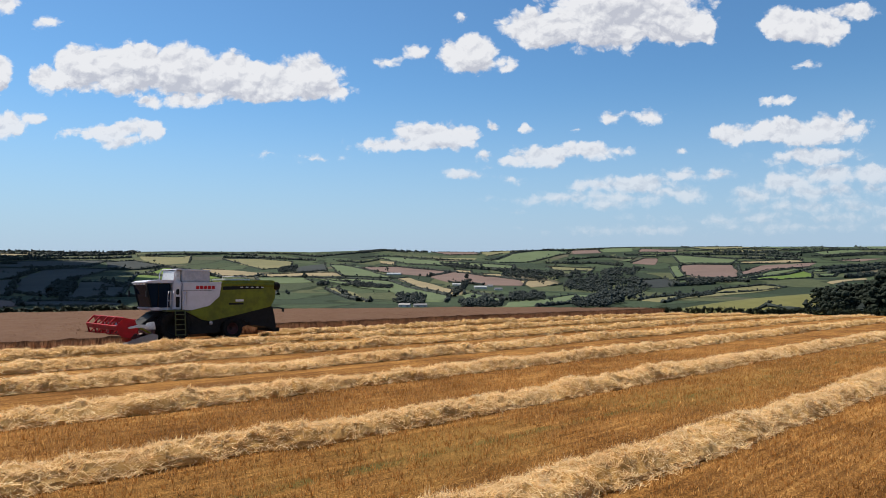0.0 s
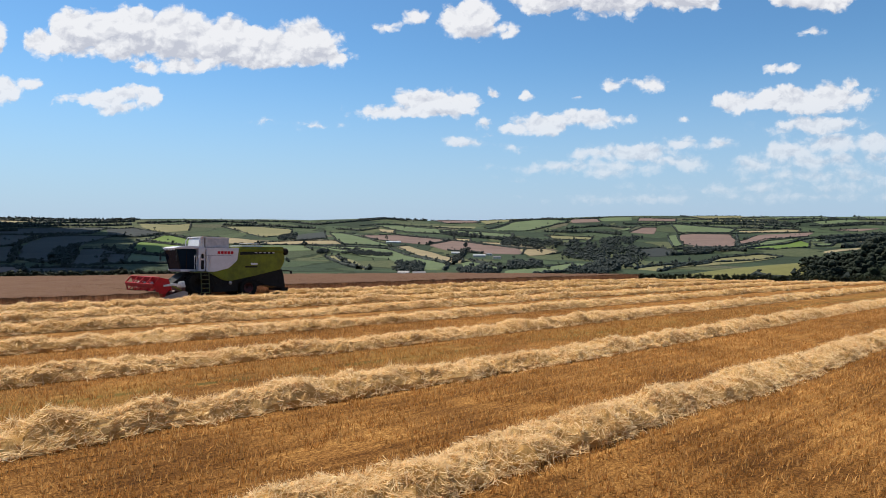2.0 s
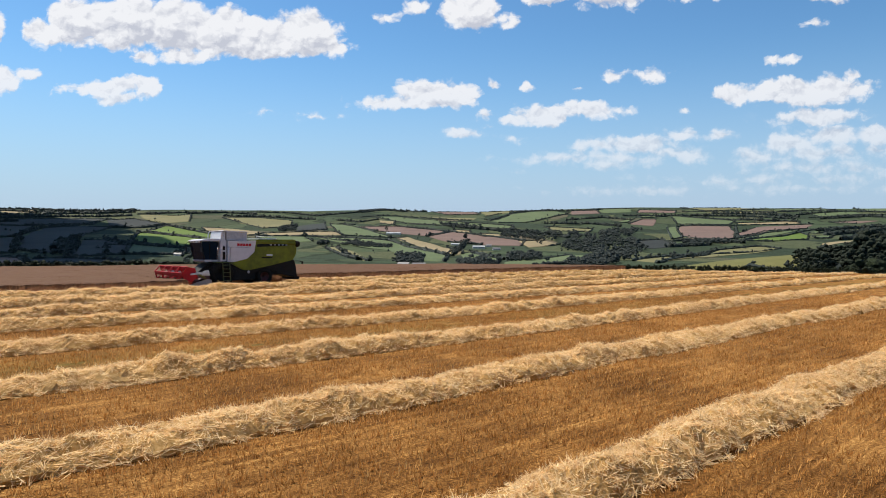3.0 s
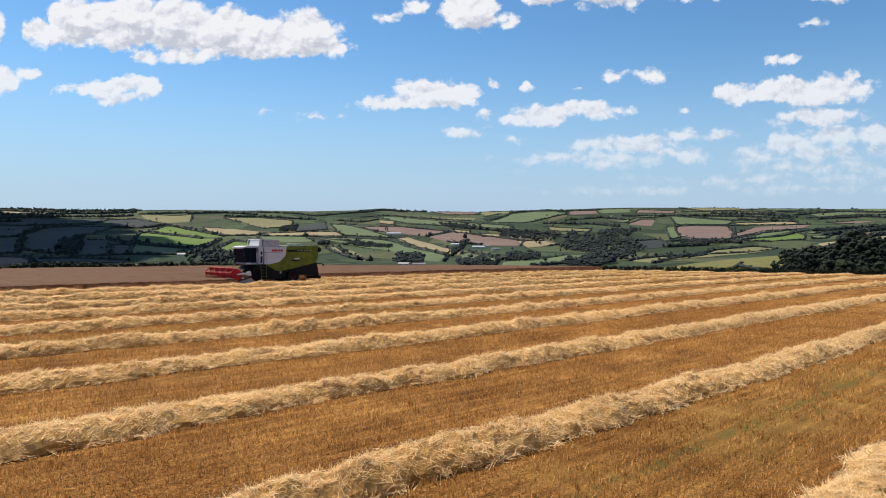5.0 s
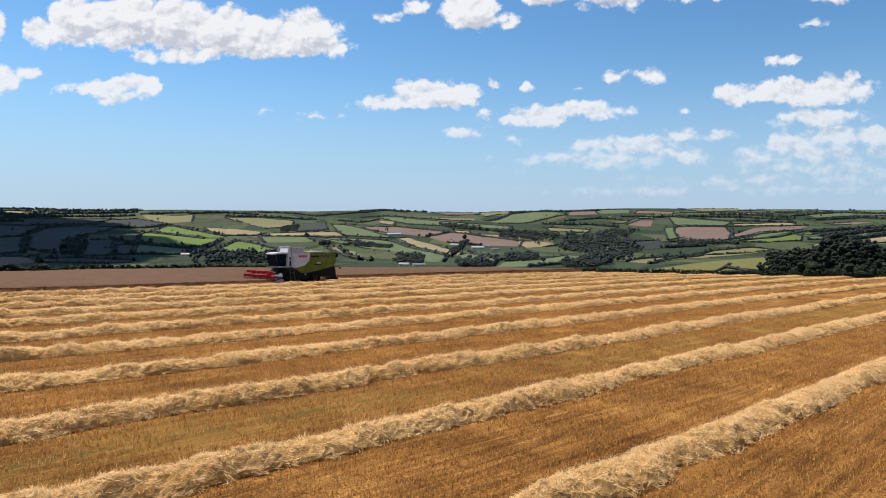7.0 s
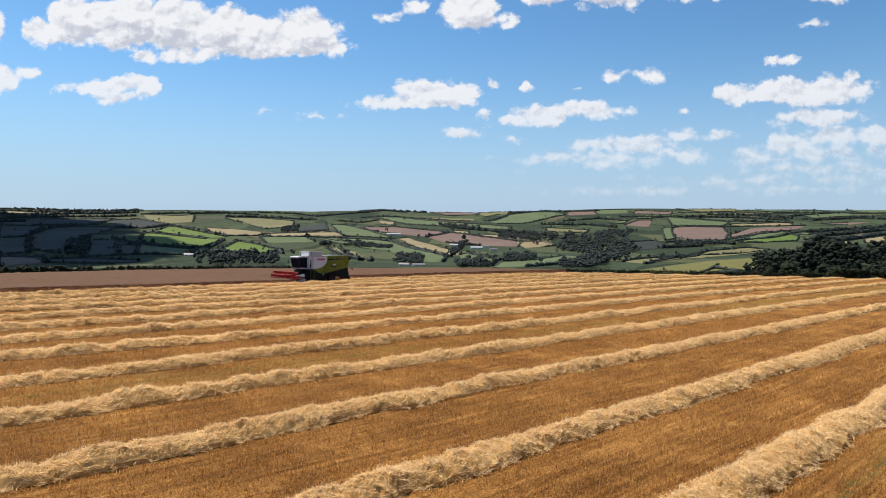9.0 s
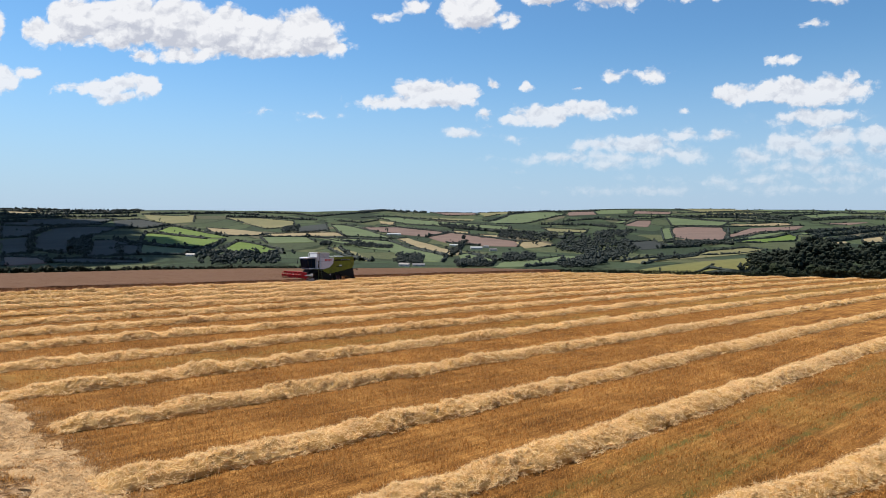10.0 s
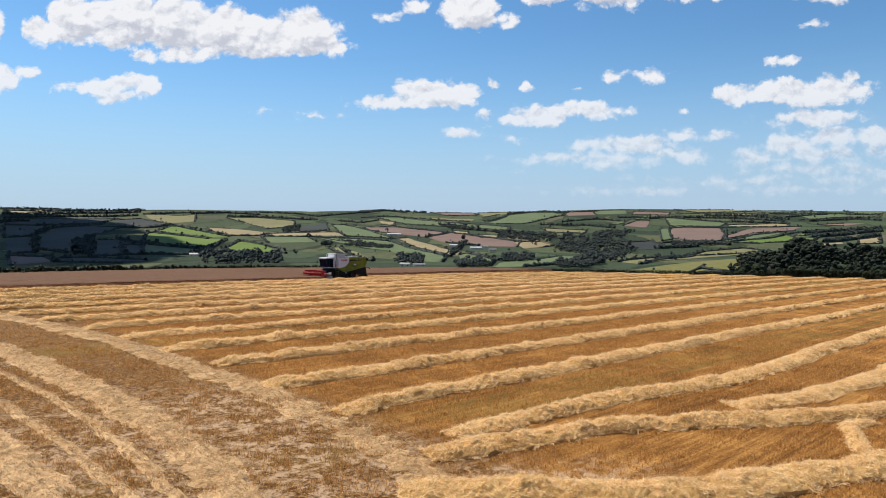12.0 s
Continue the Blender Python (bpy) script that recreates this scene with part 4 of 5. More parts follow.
def field_end(i):
    """How far along row i the field reaches."""
    l = np.arange(20, 200, 0.5)
    x, y = at(l, i * SPACING)
    return float(l[np.argmax(y > np.interp(x, EDGE_X, EDGE_Y))]) + 2.0


for i in range(-6, 10):
    start = {-6: -23.5, -5: -33, 9: 22.6}.get(i, float(np.interp(i * SPACING, (-7, -1, 8, 16, 32), (-34.5, -34.8, -36.0, -37.7, -41.9))) + 0.35 * math.sin(i * 2.3))
    mid = i * SPACING + ROW_SHIFT.get(i, 0) + 0.62
    stop = field_end(i)
    path = [(start, mid), (stop, mid)]
    if i == -5:
        path = [(-33.2, -27.6), (-28.0, -27.9), (-24.7, -28.0), (-20.7, -28.9), (-15.5, -29.6), (-7.8, -29.6), (8.0, -29.1), (stop, mid)]
    if i == -6:
        path = [(-21.0, -32.0), (-18.4, -33.0), (-16.2, -33.6), (-12.4, -33.9), (-6.9, -34.2), (20.0, mid), (stop, mid)]
    swath(path, 0.70, {-6: 0.22, -5: 0.29}.get(i, 0.325), 1150, ROW_WORDS, 10 * i + 200)

# headland swaths, square to the rows
swath([(-41.5, 32), (-38.3, 18.6), (-36.7, 8.2), (-35.6, 0.1), (-35.3, -8.1), (-35.2, -14.7), (-35.3, -19.9), (-35.6, -24.4), (-35.8, -27.7), (-36.5, -30.5), (-38.3, -36)], 1.05, 0.17, 1250,
      "wide trampled straw swath along the headland where the rows end", 411, 0.5)
swath([(-45.5, 20), (-41.3, 1.0), (-40.7, -8.4), (-40.4, -15.7), (-40.5, -21.7), (-40.7, -24.9), (-41.3, -28), (-41.8, -34)], 1.05, 0.15, 1150,
      "flattened straw swath on the headland", 431, 0.5)
swath([(-46.0, 9), (-42.7, -7.1), (-42.1, -14.5), (-42.1, -21.2), (-42.4, -26), (-42.6, -34)], 0.27, 0.06, 330, "thin pale line of crushed straw in a wheel track", 451, 0.5)
swath([(-46.5, 1), (-43.8, -13.1), (-43.5, -20.1), (-43.4, -25.5), (-43.4, -34)], 0.26, 0.05, 330, "thin pale line of crushed straw in a wheel track", 471, 0.5)
swath([(-47.5, 0), (-45.0, -19), (-44.8, -23), (-44.9, -36)], 0.80, 0.16, 900, "straw swath at the outer edge of the headland", 491, 0.5)
swath([(-35.2, -28.6), (-33.4, -29.2), (-31.2, -29.8), (-28.8, -30.4), (-26.5, -31.3), (-24.5, -32.5), (-22.3, -33.8), (-19.8, -35.0), (-16.1, -36.4), (-3.1, -43)], 0.70, 0.30, 1150,
      "straw windrow running aslant across the field corner", 511)
swath([(-37.8, -30.4), (-36.0, -32.0), (-33.0, -34.4), (-31.1, -35.8), (-29.2, -36.7), (-26.9, -37.5), (-24.0, -38.6), (-9.1, -46)], 0.85, 0.32, 1150, "straw windrow running aslant across the field corner", 531)
swath([(-18.8, -36.5), (-20.5, -36.2), (-22.3, -36.8), (-23.8, -37.5)], 0.30, 0.20, 800, "short stray heap of straw beside the slanting windrow", 551)


def stubble():
    """Cut stalks standing in drill lines over the strip of field that the flight passes."""
    m = 108 * 75 * 60
    l, p = bits.uniform(-52, 56, m), bits.uniform(-43, 32, m)
    x, y = at(l, p)
    use = bits.random(m) < np.exp(-beyond_strip(x, y) / 4) - 0.03
    l, p = l[use].repeat(3), p[use].repeat(3)
    rows = l > -34
    p = np.where(rows, np.round(p / 0.17) * 0.17 + bits.normal(0, 0.028, len(p)), p + bits.normal(0, 0.05, len(p)))
    l = l + bits.normal(0, 0.035, len(l))
    keep = vnoise(l / 0.7, p / 0.7, 77) + 0.4 * vnoise(l / 4, p / 4, 78) > 0.38
    off = np.mod(p - 0.72, SPACING)
    keep &= ~((np.minimum(off, SPACING - off) < 0.45) & rows)
    keep &= rows | (vnoise(l / 0.8, p / 0.8, 79) > 0.42)
    l, p = l[keep], p[keep]
    x, y = at(l, p)
    base = np.stack([x, y, land_height(x, y) - 0.01], 1)
    m = len(base)
    way = np.stack([bits.normal(0, 0.30, m), bits.normal(0, 0.30, m), np.ones(m)], 1)
    way /= np.linalg.norm(way, axis=1, keepdims=True)
    me = spikes("stubble", base, way, bits.uniform(0.07, 0.17, m), bits.uniform(0.013, 0.027, m), m_stalk)
    return tagged(new("stubble", me), "short brown cut cereal stalks in drill lines", "stubble", kind="stuff")


stubble()

# ---- standing crop, hedges and trees at the field's edge ----
m_crop = straw_material("ripe_ears", (0.080, 0.036, 0.019), (0.150, 0.084, 0.053), (0.22, 0.138, 0.092), 3, 0.4)
m_stems = straw_material("ripe_stems", (0.15, 0.062, 0.030), (0.29, 0.140, 0.075), (0.42, 0.245, 0.145), 3, 0.5)
CUT_L = 11.9                                      # the header stands here


def standing_crop():
    """The uncut cereal beyond the last windrow: an uneven top of ears over a front of stalks."""
    def to_edge(l):
        p = np.arange(50, 140, 0.5)
        x, y = at(l, p)
        over = y > np.interp(x, EDGE_X, EDGE_Y)
        return float(p[np.argmax(over)]) if over.any() else 140.0

    ls = np.sort(np.concatenate([np.arange(-75, 100, 0.33), [CUT_L - 0.01, CUT_L]]))
    first = np.where(ls < CUT_L, 9 * SPACING - 4.1, 9 * SPACING + 2.95)
    ends = np.array([to_edge(v) for v in ls])
    ls, first, ends = (q[ends > 9 * SPACING + 3.5] for q in (ls, first, ends))
    ps = np.concatenate([[0.0, 0.001], np.linspace(0.004, 1, 44) ** 1.6])
    l, t = np.meshgrid(ls, ps, indexing="ij")
    p = first.min() + (ends - first.min())[:, None] * t
    p = np.maximum(p, first[:, None] + 0.02 * np.arange(len(ps))) + 0.35 * (vnoise(l / 0.6, l * 0, 31) - 0.5) * (t < 0.003)
    x, y = at(l, p)
    h = 0.58 + 0.10 * vnoise(l / 0.5, p / 0.5, 32) + 0.12 * vnoise(l / 6, p / 3, 33)
    h[:, 0] = -0.05
    me = mesh_from("standing_crop", np.stack([x, y, land_height(x, y) + h], -1).reshape(-1, 3), grid_faces(len(ls), len(ps)), m_crop, False)
    crop = tagged(new("standing_crop", me), "uncut ripe brown cereal crop standing in the field", "crop", kind="stuff")
    # ears and stalks along the cut face and over the top
    m = 15000
    l = np.concatenate([bits.uniform(-50, CUT_L, m), bits.uniform(20, 90, m), bits.uniform(-62, 90, 4 * m)])
    front = np.where(l < CUT_L, 9 * SPACING - 4.1, 9 * SPACING + 2.95)
    top = np.arange(6 * m) >= 2 * m
    p = front + np.where(top, 0.1 + 60 * bits.random(6 * m) ** 2.0, -np.abs(bits.normal(0, 0.22, 6 * m)))
    span = np.arange(-63, 92, 1.0)
    keep = p < np.interp(l, span, [to_edge(v) - 0.5 for v in span])
    l, p, top = l[keep], p[keep], top[keep]
    x, y = at(l, p)
    k = len(l)
    way = np.stack([bits.normal(0, 0.16, k), bits.normal(0, 0.16, k), np.ones(k)], 1)
    way /= np.linalg.norm(way, axis=1, keepdims=True)
    base = np.stack([x, y, land_height(x, y) + np.where(top, 0.48, 0.0)], 1)
    size = np.where(top, 0.27, 0.66) * bits.uniform(0.7, 1.2, k)
    for name, use, mat in (("ears", top, m_crop), ("stalks", ~top, m_stems)):
        new(name, spikes(name, base[use], way[use], size[use], np.full(use.sum(), 0.05), mat)).parent = crop
    return crop


standing_crop()
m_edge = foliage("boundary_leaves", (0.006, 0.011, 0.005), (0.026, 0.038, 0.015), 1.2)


def boundary_hedge(height, *ends):
    """A thick field hedge: overlapping bushes with leaf sprays breaking the outline."""
    pts = [np.array(e, float) for e in ends]
    centres, radii = [], []
    for a, b in zip(pts, pts[1:]):
        length = np.linalg.norm(b - a)
        for k in range(int(length / 0.35)):
            h = height * bits.uniform(0.75, 1.05)
            for up in (0.18, 0.42, 0.66, 0.80):
                q = a + (b - a) * (k + bits.uniform(-0.5, 0.5)) * 0.35 / length + bits.normal(0, 0.22 * height, 2)
                centres.append((*q, float(land_height(*q)) + h * up)), radii.append(h * bits.uniform(0.14, 0.26))
    centres = np.array(centres)
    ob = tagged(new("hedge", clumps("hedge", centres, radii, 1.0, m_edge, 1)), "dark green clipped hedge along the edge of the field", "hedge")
    m = len(centres) * 5
    pick = bits.integers(0, len(centres), m)
    way = bits.normal(0, 1, (m, 3))
    way /= np.linalg.norm(way, axis=1, keepdims=True)
    base = centres[pick] + way * (np.array(radii)[pick] * bits.uniform(0.8, 1.0, m))[:, None]
    sprays = new("leaf_sprays", blades("leaf_sprays", base, way, bits.uniform(0.12, 0.32, m), bits.uniform(0.08, 0.2, m), m_edge))
    sprays.parent = ob
    return ob


def edge_place(x, off):
    return x, float(np.interp(x, EDGE_X, EDGE_Y)) + off


boundary_hedge(2.1, *[edge_place(x, 3.0) for x in (-138, -110, -82, -70)])
boundary_hedge(1.6, *[edge_place(x, 3.0) for x in (-70, -58, -46, -34)])
boundary_hedge(1.0, *[edge_place(x, 2.0) for x in (14, 30, 50, 70)])
boundary_hedge(2.0, *[edge_place(x, 2.0) for x in (71, 90, 115, 140)])


def big_tree(x, y, height, spread, words):
    """A broad tree: trunk, limbs and a crown of many leaf clumps with sprays and gaps."""
    z = float(land_height(x, y))
    ob = tagged(new("tree"), words, "tree")
    ob.matrix_world = pose(x, y, z)
    bars = [([(0, 0, -0.4), (0.1, 0, height * 0.25), (0.2, 0.1, height * 0.75)], [height * 0.045, height * 0.034, height * 0.01])]
    m = 70
    v = bits.normal(0, 1, (m, 3))
    v /= np.linalg.norm(v, axis=1, keepdims=True)
    v *= bits.uniform(0.35, 1.0, (m, 1)) ** 0.45
    c = v * np.array([spread, spread, height * 0.42]) + np.array([0, 0, height * 0.56])
    for k in range(0, m, 7):
        bars.append(([(0, 0, height * 0.22), tuple(c[k] * 0.5 + np.array([0, 0, height * 0.14])), tuple(c[k])], [height * 0.022, height * 0.012, height * 0.004]))
    part("trunk", tube_mesh("trunk", bars, m_bark), ob, "grey-brown trunk and limbs")
    r = height * bits.uniform(0.06, 0.13, m)
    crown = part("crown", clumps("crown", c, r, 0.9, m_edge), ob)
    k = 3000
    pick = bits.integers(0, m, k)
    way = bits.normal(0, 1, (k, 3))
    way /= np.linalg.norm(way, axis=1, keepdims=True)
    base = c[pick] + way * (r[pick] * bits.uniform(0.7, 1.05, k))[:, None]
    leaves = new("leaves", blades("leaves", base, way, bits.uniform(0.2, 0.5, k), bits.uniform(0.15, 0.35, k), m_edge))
    leaves.parent = crown
    return ob


for x, y, h, w in ((103, 168, 12.5, 6.5), (113, 172, 11.0, 6.0), (94, 176, 9.5, 5.0), (126, 182, 13.5, 7.0), (142, 190, 13.0, 7.0), (160, 186, 14.5, 7.5), (178, 200, 14.0, 8.0), (150, 215, 14.0, 7.0)):
    big_tree(x, y, h, w, "broad dark green tree beyond the field hedge")

# ---- the combine harvester ----
m_white = plain("combine_white", (0.46, 0.46, 0.52), 0.35, vary=0.06, scale=1.5)
m_green = plain("combine_green", (0.115, 0.135, 0.006), 0.45, vary=0.16, scale=1.8)
m_green.node_tree.nodes[0].inputs["Specular IOR Level"].default_value = 0.25
m_dark = plain("dark_steel", (0.012, 0.012, 0.013), 0.6, vary=0.2, scale=4)
m_rubber = plain("tyre_rubber", (0.013, 0.012, 0.011), 0.85, vary=0.25, scale=7, bump=0.3)
for dull in (m_dark, m_rubber):
    dull.node_tree.nodes[0].inputs["Specular IOR Level"].default_value = 0.12
m_red = plain("reel_red", (0.37, 0.007, 0.013), 0.5, vary=0.12, scale=3)
m_red.node_tree.nodes[0].inputs["Specular IOR Level"].default_value = 0.2
m_rim = plain("rim_red", (0.045, 0.006, 0.008), 0.6, vary=0.15, scale=3)
m_grey = plain("header_grey", (0.34, 0.34, 0.38), 0.4, 0.3, vary=0.12, scale=2)
m_shield = plain("shield_grey", (0.20, 0.20, 0.22), 0.45, 0.2, vary=0.12, scale=2)
m_green_dark = plain("ladder_green", (0.05, 0.062, 0.010), 0.55, vary=0.2, scale=5)
m_lamp = plain("lamp_glass", (0.8, 0.8, 0.78), 0.15, vary=0.02)
m_mesh = plain("tank_screen", (0.50, 0.52, 0.55), 0.5, vary=0.1, scale=9)


def glass(name):
    n = material(name, 0.04)
    # tint taken near black and almost opaque to stand for the dim interior
    n.bsdf.inputs["Base Color"].default_value = (0.004, 0.010, 0.022, 1)
    n.bsdf.inputs["Transmission Weight"].default_value = 0.1
    n.bsdf.inputs["Specular IOR Level"].default_value = 0.15
    n.bsdf.inputs["IOR"].default_value = 1.18
    return n.mat


m_glass = glass("tinted_cab_glass")


def finish(name, bm, mat, bevel=0.0):
    if bevel:
        bmesh.ops.bevel(bm, geom=bm.edges[:], offset=bevel, segments=2, affect="EDGES", clamp_overlap=True)
    bmesh.ops.recalc_face_normals(bm, faces=bm.faces[:])
    me = bpy.data.meshes.new(name)
    bm.to_mesh(me), bm.free()
    me.materials.append(mat)
    return me


def prism(name, outline, y0, y1, mat, bevel=0.03):
    """A plate or box: an outline in x and z, pulled from y0 to y1."""
    bm = bmesh.new()
    a = [bm.verts.new((x, y0, z)) for x, z in outline]
    b = [bm.verts.new((x, y1, z)) for x, z in outline]
    bm.faces.new(a), bm.faces.new(b[::-1])
    for i in range(len(a)):
        j = (i + 1) % len(a)
        bm.faces.new((a[i], b[i], b[j], a[j]))
    return finish(name, bm, mat, bevel)


def slab(name, x0, x1, y0, y1, z0, z1, mat, bevel=0.03):
    return prism(name, [(x0, z0), (x1, z0), (x1, z1), (x0, z1)], y0, y1, mat, bevel)


def lathe(name, profile, mat, turns=40):
    """A round body about the y axis from (radius, y) pairs."""
    vs, fs = [], []
    for k in range(turns):
        w = 2 * math.pi * k / turns
        vs += [(r * math.cos(w), y, r * math.sin(w)) for r, y in profile]
    m = len(profile)
    for k in range(turns):
        for j in range(m - 1):
            a, b = k * m + j, ((k + 1) % turns) * m + j
            fs.append((a, a + 1, b + 1, b))
    return mesh_from(name, vs, fs, mat, True)


def bar(name, points, radius, mat, sides=8):
    return tube_mesh(name, [(points, [radius] * len(points))], mat, sides)


def wheel(parent, x, y, radius, width, rim_mat, words):
    h = width / 2
    rim = part("wheel", lathe("rim", [(0.0, -0.06), (radius * 0.16, -0.06), (radius * 0.18, 0.02), (radius * 0.42, -0.04), (radius * 0.50, h * 0.7), (radius * 0.54, h * 0.95),
                                      (radius * 0.54, -h * 0.95), (radius * 0.40, -h * 0.6), (0.0, -h * 0.6)], rim_mat), parent, words)
    rim.matrix_basis = pose(x, y, radius, 0, 0, 0 if y > 0 else 180)
    tyre = lathe("tyre", [(radius * 0.52, h * 0.85), (radius * 0.62, h * 1.0), (radius * 0.82, h * 1.05), (radius * 0.93, h * 0.92), (radius * 0.95, h * 0.4), (radius * 0.955, 0),
                          (radius * 0.95, -h * 0.4), (radius * 0.93, -h * 0.92), (radius * 0.82, -h * 1.05), (radius * 0.62, -h), (radius * 0.52, -h * 0.85)], m_rubber)
    bm = bmesh.new()
    bm.from_mesh(tyre)
    for k in range(22):
        for s in (-1, 1):
            w = 2 * math.pi * (k + 0.25 * s) / 22
            made = bmesh.ops.create_cube(bm, size=1)["verts"]
            bmesh.ops.scale(bm, vec=(radius * 0.09, h * 1.02, radius * 0.07), verts=made)
            bmesh.ops.rotate(bm, cent=(0, 0, 0), matrix=Matrix.Rotation(s * 0.55, 3, "Z"), verts=made)
            bmesh.ops.rotate(bm, cent=(0, 0, 0), matrix=Matrix.Rotation(math.pi / 2, 3, "Y"), verts=made)
            bmesh.ops.translate(bm, vec=(radius * 0.955, s * h * 0.5, 0), verts=made)
            bmesh.ops.rotate(bm, cent=(0, 0, 0), matrix=Matrix.Rotation(-w, 3, "Y"), verts=made)
    bm.to_mesh(tyre), bm.free()
    part("tyre", tyre, rim, "black lugged rubber tyre")


def combine():
    """Forward is x, the ladder side is y, as it stands on the slope cutting the last strip."""
    c = tagged(new("combine_harvester"), "green and white combine harvester with red reel cutting the crop", "combine harvester")
    x, y = at(18.2, 9 * SPACING)
    ex = Vector((*at(-1, 0), 0.0378))
    ey = Vector((*at(0, -1), 0.043))
    ez = ex.cross(ey).normalized()
    ex.normalize()
    ey = ez.cross(ex)
    m = Matrix((ex, ey, ez)).transposed().to_4x4()
    c.matrix_world = Matrix.Translation((x, y, float(land_height(x, y)))) @ m

    def add(name, me, label="", under=None):
        return part(name, me, under or c, label)

    # hull
    white = [(2.0, 3.62), (-0.48, 3.66), (-0.33, 2.73), (0.32, 2.17), (1.39, 1.92), (2.0, 1.92)]
    green = [(-0.50, 3.62), (-4.10, 3.66), (-4.24, 3.2), (-4.22, 2.6), (-3.90, 2.04), (-1.9, 1.62), (0.21, 1.22), (0.75, 1.30), (1.84, 1.88), (1.37, 1.88), (0.30, 2.13), (-0.36, 2.70)]
    for s in (1, -1):
        add("side_panel", prism("side_panel", white, 1.32 * s, 1.46 * s, m_white), "smooth white side panel")
        hull = add("rear_panel", prism("rear_panel", green, 1.30 * s, 1.44 * s, m_green), "lime green rear side panel")
        add("air_slot", prism("air_slot", [(-0.56, 3.36), (-3.3, 3.42), (-3.3, 3.22), (-0.52, 3.14)], 1.435 * s, 1.46 * s, m_dark, 0.008), "black slot under the hood", hull)
        for k in range(5):
            add("catch", slab("catch", -1.9 - 0.36 * k, -1.72 - 0.36 * k, 1.455 * s, 1.475 * s, 3.28, 3.34, m_mesh, 0.006), "", hull)
        add("panel_seam", slab("panel_seam", 0.2, 2.0, 1.455 * s, 1.467 * s, 3.09, 3.11, m_dark, 0.003))
        for k in range(5):
            at_x = 1.20 - 0.25 * k
            add("brand_mark", slab("brand_mark", at_x - 0.21, at_x, 1.46 * s, 1.475 * s, 3.19, 3.40, m_red, 0.02), "red mark on the white panel")
        add("type_mark", slab("type_mark", -1.95, -0.95, 1.44 * s, 1.455 * s, 2.20, 2.32, m_dark, 0.01), "dark bar of lettering")
        add("number_mark", slab("number_mark", -1.95, -1.4, 1.44 * s, 1.455 * s, 2.40, 2.54, m_mesh, 0.01), "pale bar of lettering")
        add("pivot_cover", lathe("pivot_cover", [(0.0, 0.05), (0.10, 0.05), (0.12, 0.0)], m_grey, 16)).matrix_basis = pose(0.2, 1.44 * s, 1.1, 0, 0, 0 if s > 0 else 180)
    add("hull_core", prism("hull_core", [(1.9, 1.2), (1.9, 3.55), (-4.0, 3.58), (-4.1, 2.6), (-3.8, 2.0), (-2.4, 1.3), (0.2, 1.0)], -1.31, 1.31, m_dark), "dark threshing body")
    add("rear_hood", prism("rear_hood", [(-0.5, 3.60), (-4.05, 3.64), (-4.22, 3.3), (-4.2, 3.72), (-4.0, 3.78), (-0.5, 3.74)], -1.40, 1.40, m_green), "green top hood")
    add("engine_grille", slab("engine_grille", -2.6, -0.9, -1.0, 1.0, 3.74, 3.86, m_mesh), "pale grille over the engine")
    add("hood_rail", bar("hood_rail", [(-0.6, 1.25, 3.74), (-0.6, 1.25, 3.98), (-2.2, 1.25, 3.98), (-2.2, 1.25, 3.74)], 0.02, m_mesh))
    # housing widened and lowered to fill the shade under the body
    add("underbody", prism("underbody", [(2.4, 0.55), (2.6, 1.5), (1.4, 1.9), (-3.4, 1.7), (-3.4, 1.1), (-1.0, 0.50)], -1.12, 1.12, m_dark), "dark axle and shaker housing, enlarged to fill the shade beneath")
    # dark panels added where the underside lies in shade
    for s in (1, -1):
        add("shade_skirt", prism("shade_skirt", [(1.5, 0.42), (1.45, 1.72), (0.6, 1.32), (-0.5, 1.30), (-0.5, 0.48)], 1.16 * s, 1.24 * s, m_dark), "dark panel added for the shade between the wheels")
        add("rear_shade_skirt", prism("rear_shade_skirt", [(-1.9, 1.25), (-1.9, 1.66), (-3.7, 2.0), (-3.6, 1.35), (-2.4, 1.0)], 1.18 * s, 1.26 * s, m_dark), "dark panel added for the shade above the rear wheel")
    add("rear_axle", slab("rear_axle", -1.42, -1.12, -1.1, 1.1, 0.55, 0.85, m_dark))
    add("front_axle", slab("front_axle", 2.1, 2.7, -0.95, 0.95, 0.8, 1.15, m_dark))
    add("chopper", prism("chopper", [(-2.5, 1.5), (-3.6, 2.05), (-4.15, 2.05), (-4.30, 1.5), (-4.45, 0.65), (-4.2, 0.55), (-3.6, 0.75), (-2.5, 0.85)], -1.2, 1.2, m_dark), "dark straw chopper hood")
    for k in range(6):
        add("deflector_fin", slab("deflector_fin", -4.75, -4.25, -1.05 + 0.42 * k, -1.02 + 0.42 * k, 0.35, 0.62, m_dark, 0.005))
    add("tail_bracket", bar("tail_bracket", [(-4.05, 1.35, 1.95), (-4.5, 1.42, 1.95), (-4.78, 1.45, 1.88)], 0.035, m_dark))
    add("tail_lamp", slab("tail_lamp", -4.86, -4.74, 1.36, 1.52, 1.68, 1.92, m_dark, 0.02), "black tail lamp")
    # unloading tube laid back along the hood
    add("unloading_tube", bar("unloading_tube", [(0.1, 1.25, 3.52), (-2.0, 1.30, 3.50), (-4.2, 1.30, 3.44)], 0.19, m_green, 16), "green unloading tube folded back")
    add("tube_spout", lathe("tube_spout", [(0.0, 0.16), (0.22, 0.16), (0.27, 0.05), (0.27, -0.22), (0.20, -0.25)], m_rubber, 20), "black rubber spout").matrix_basis = pose(-4.36, 1.30, 3.40, 0, -10, 90)
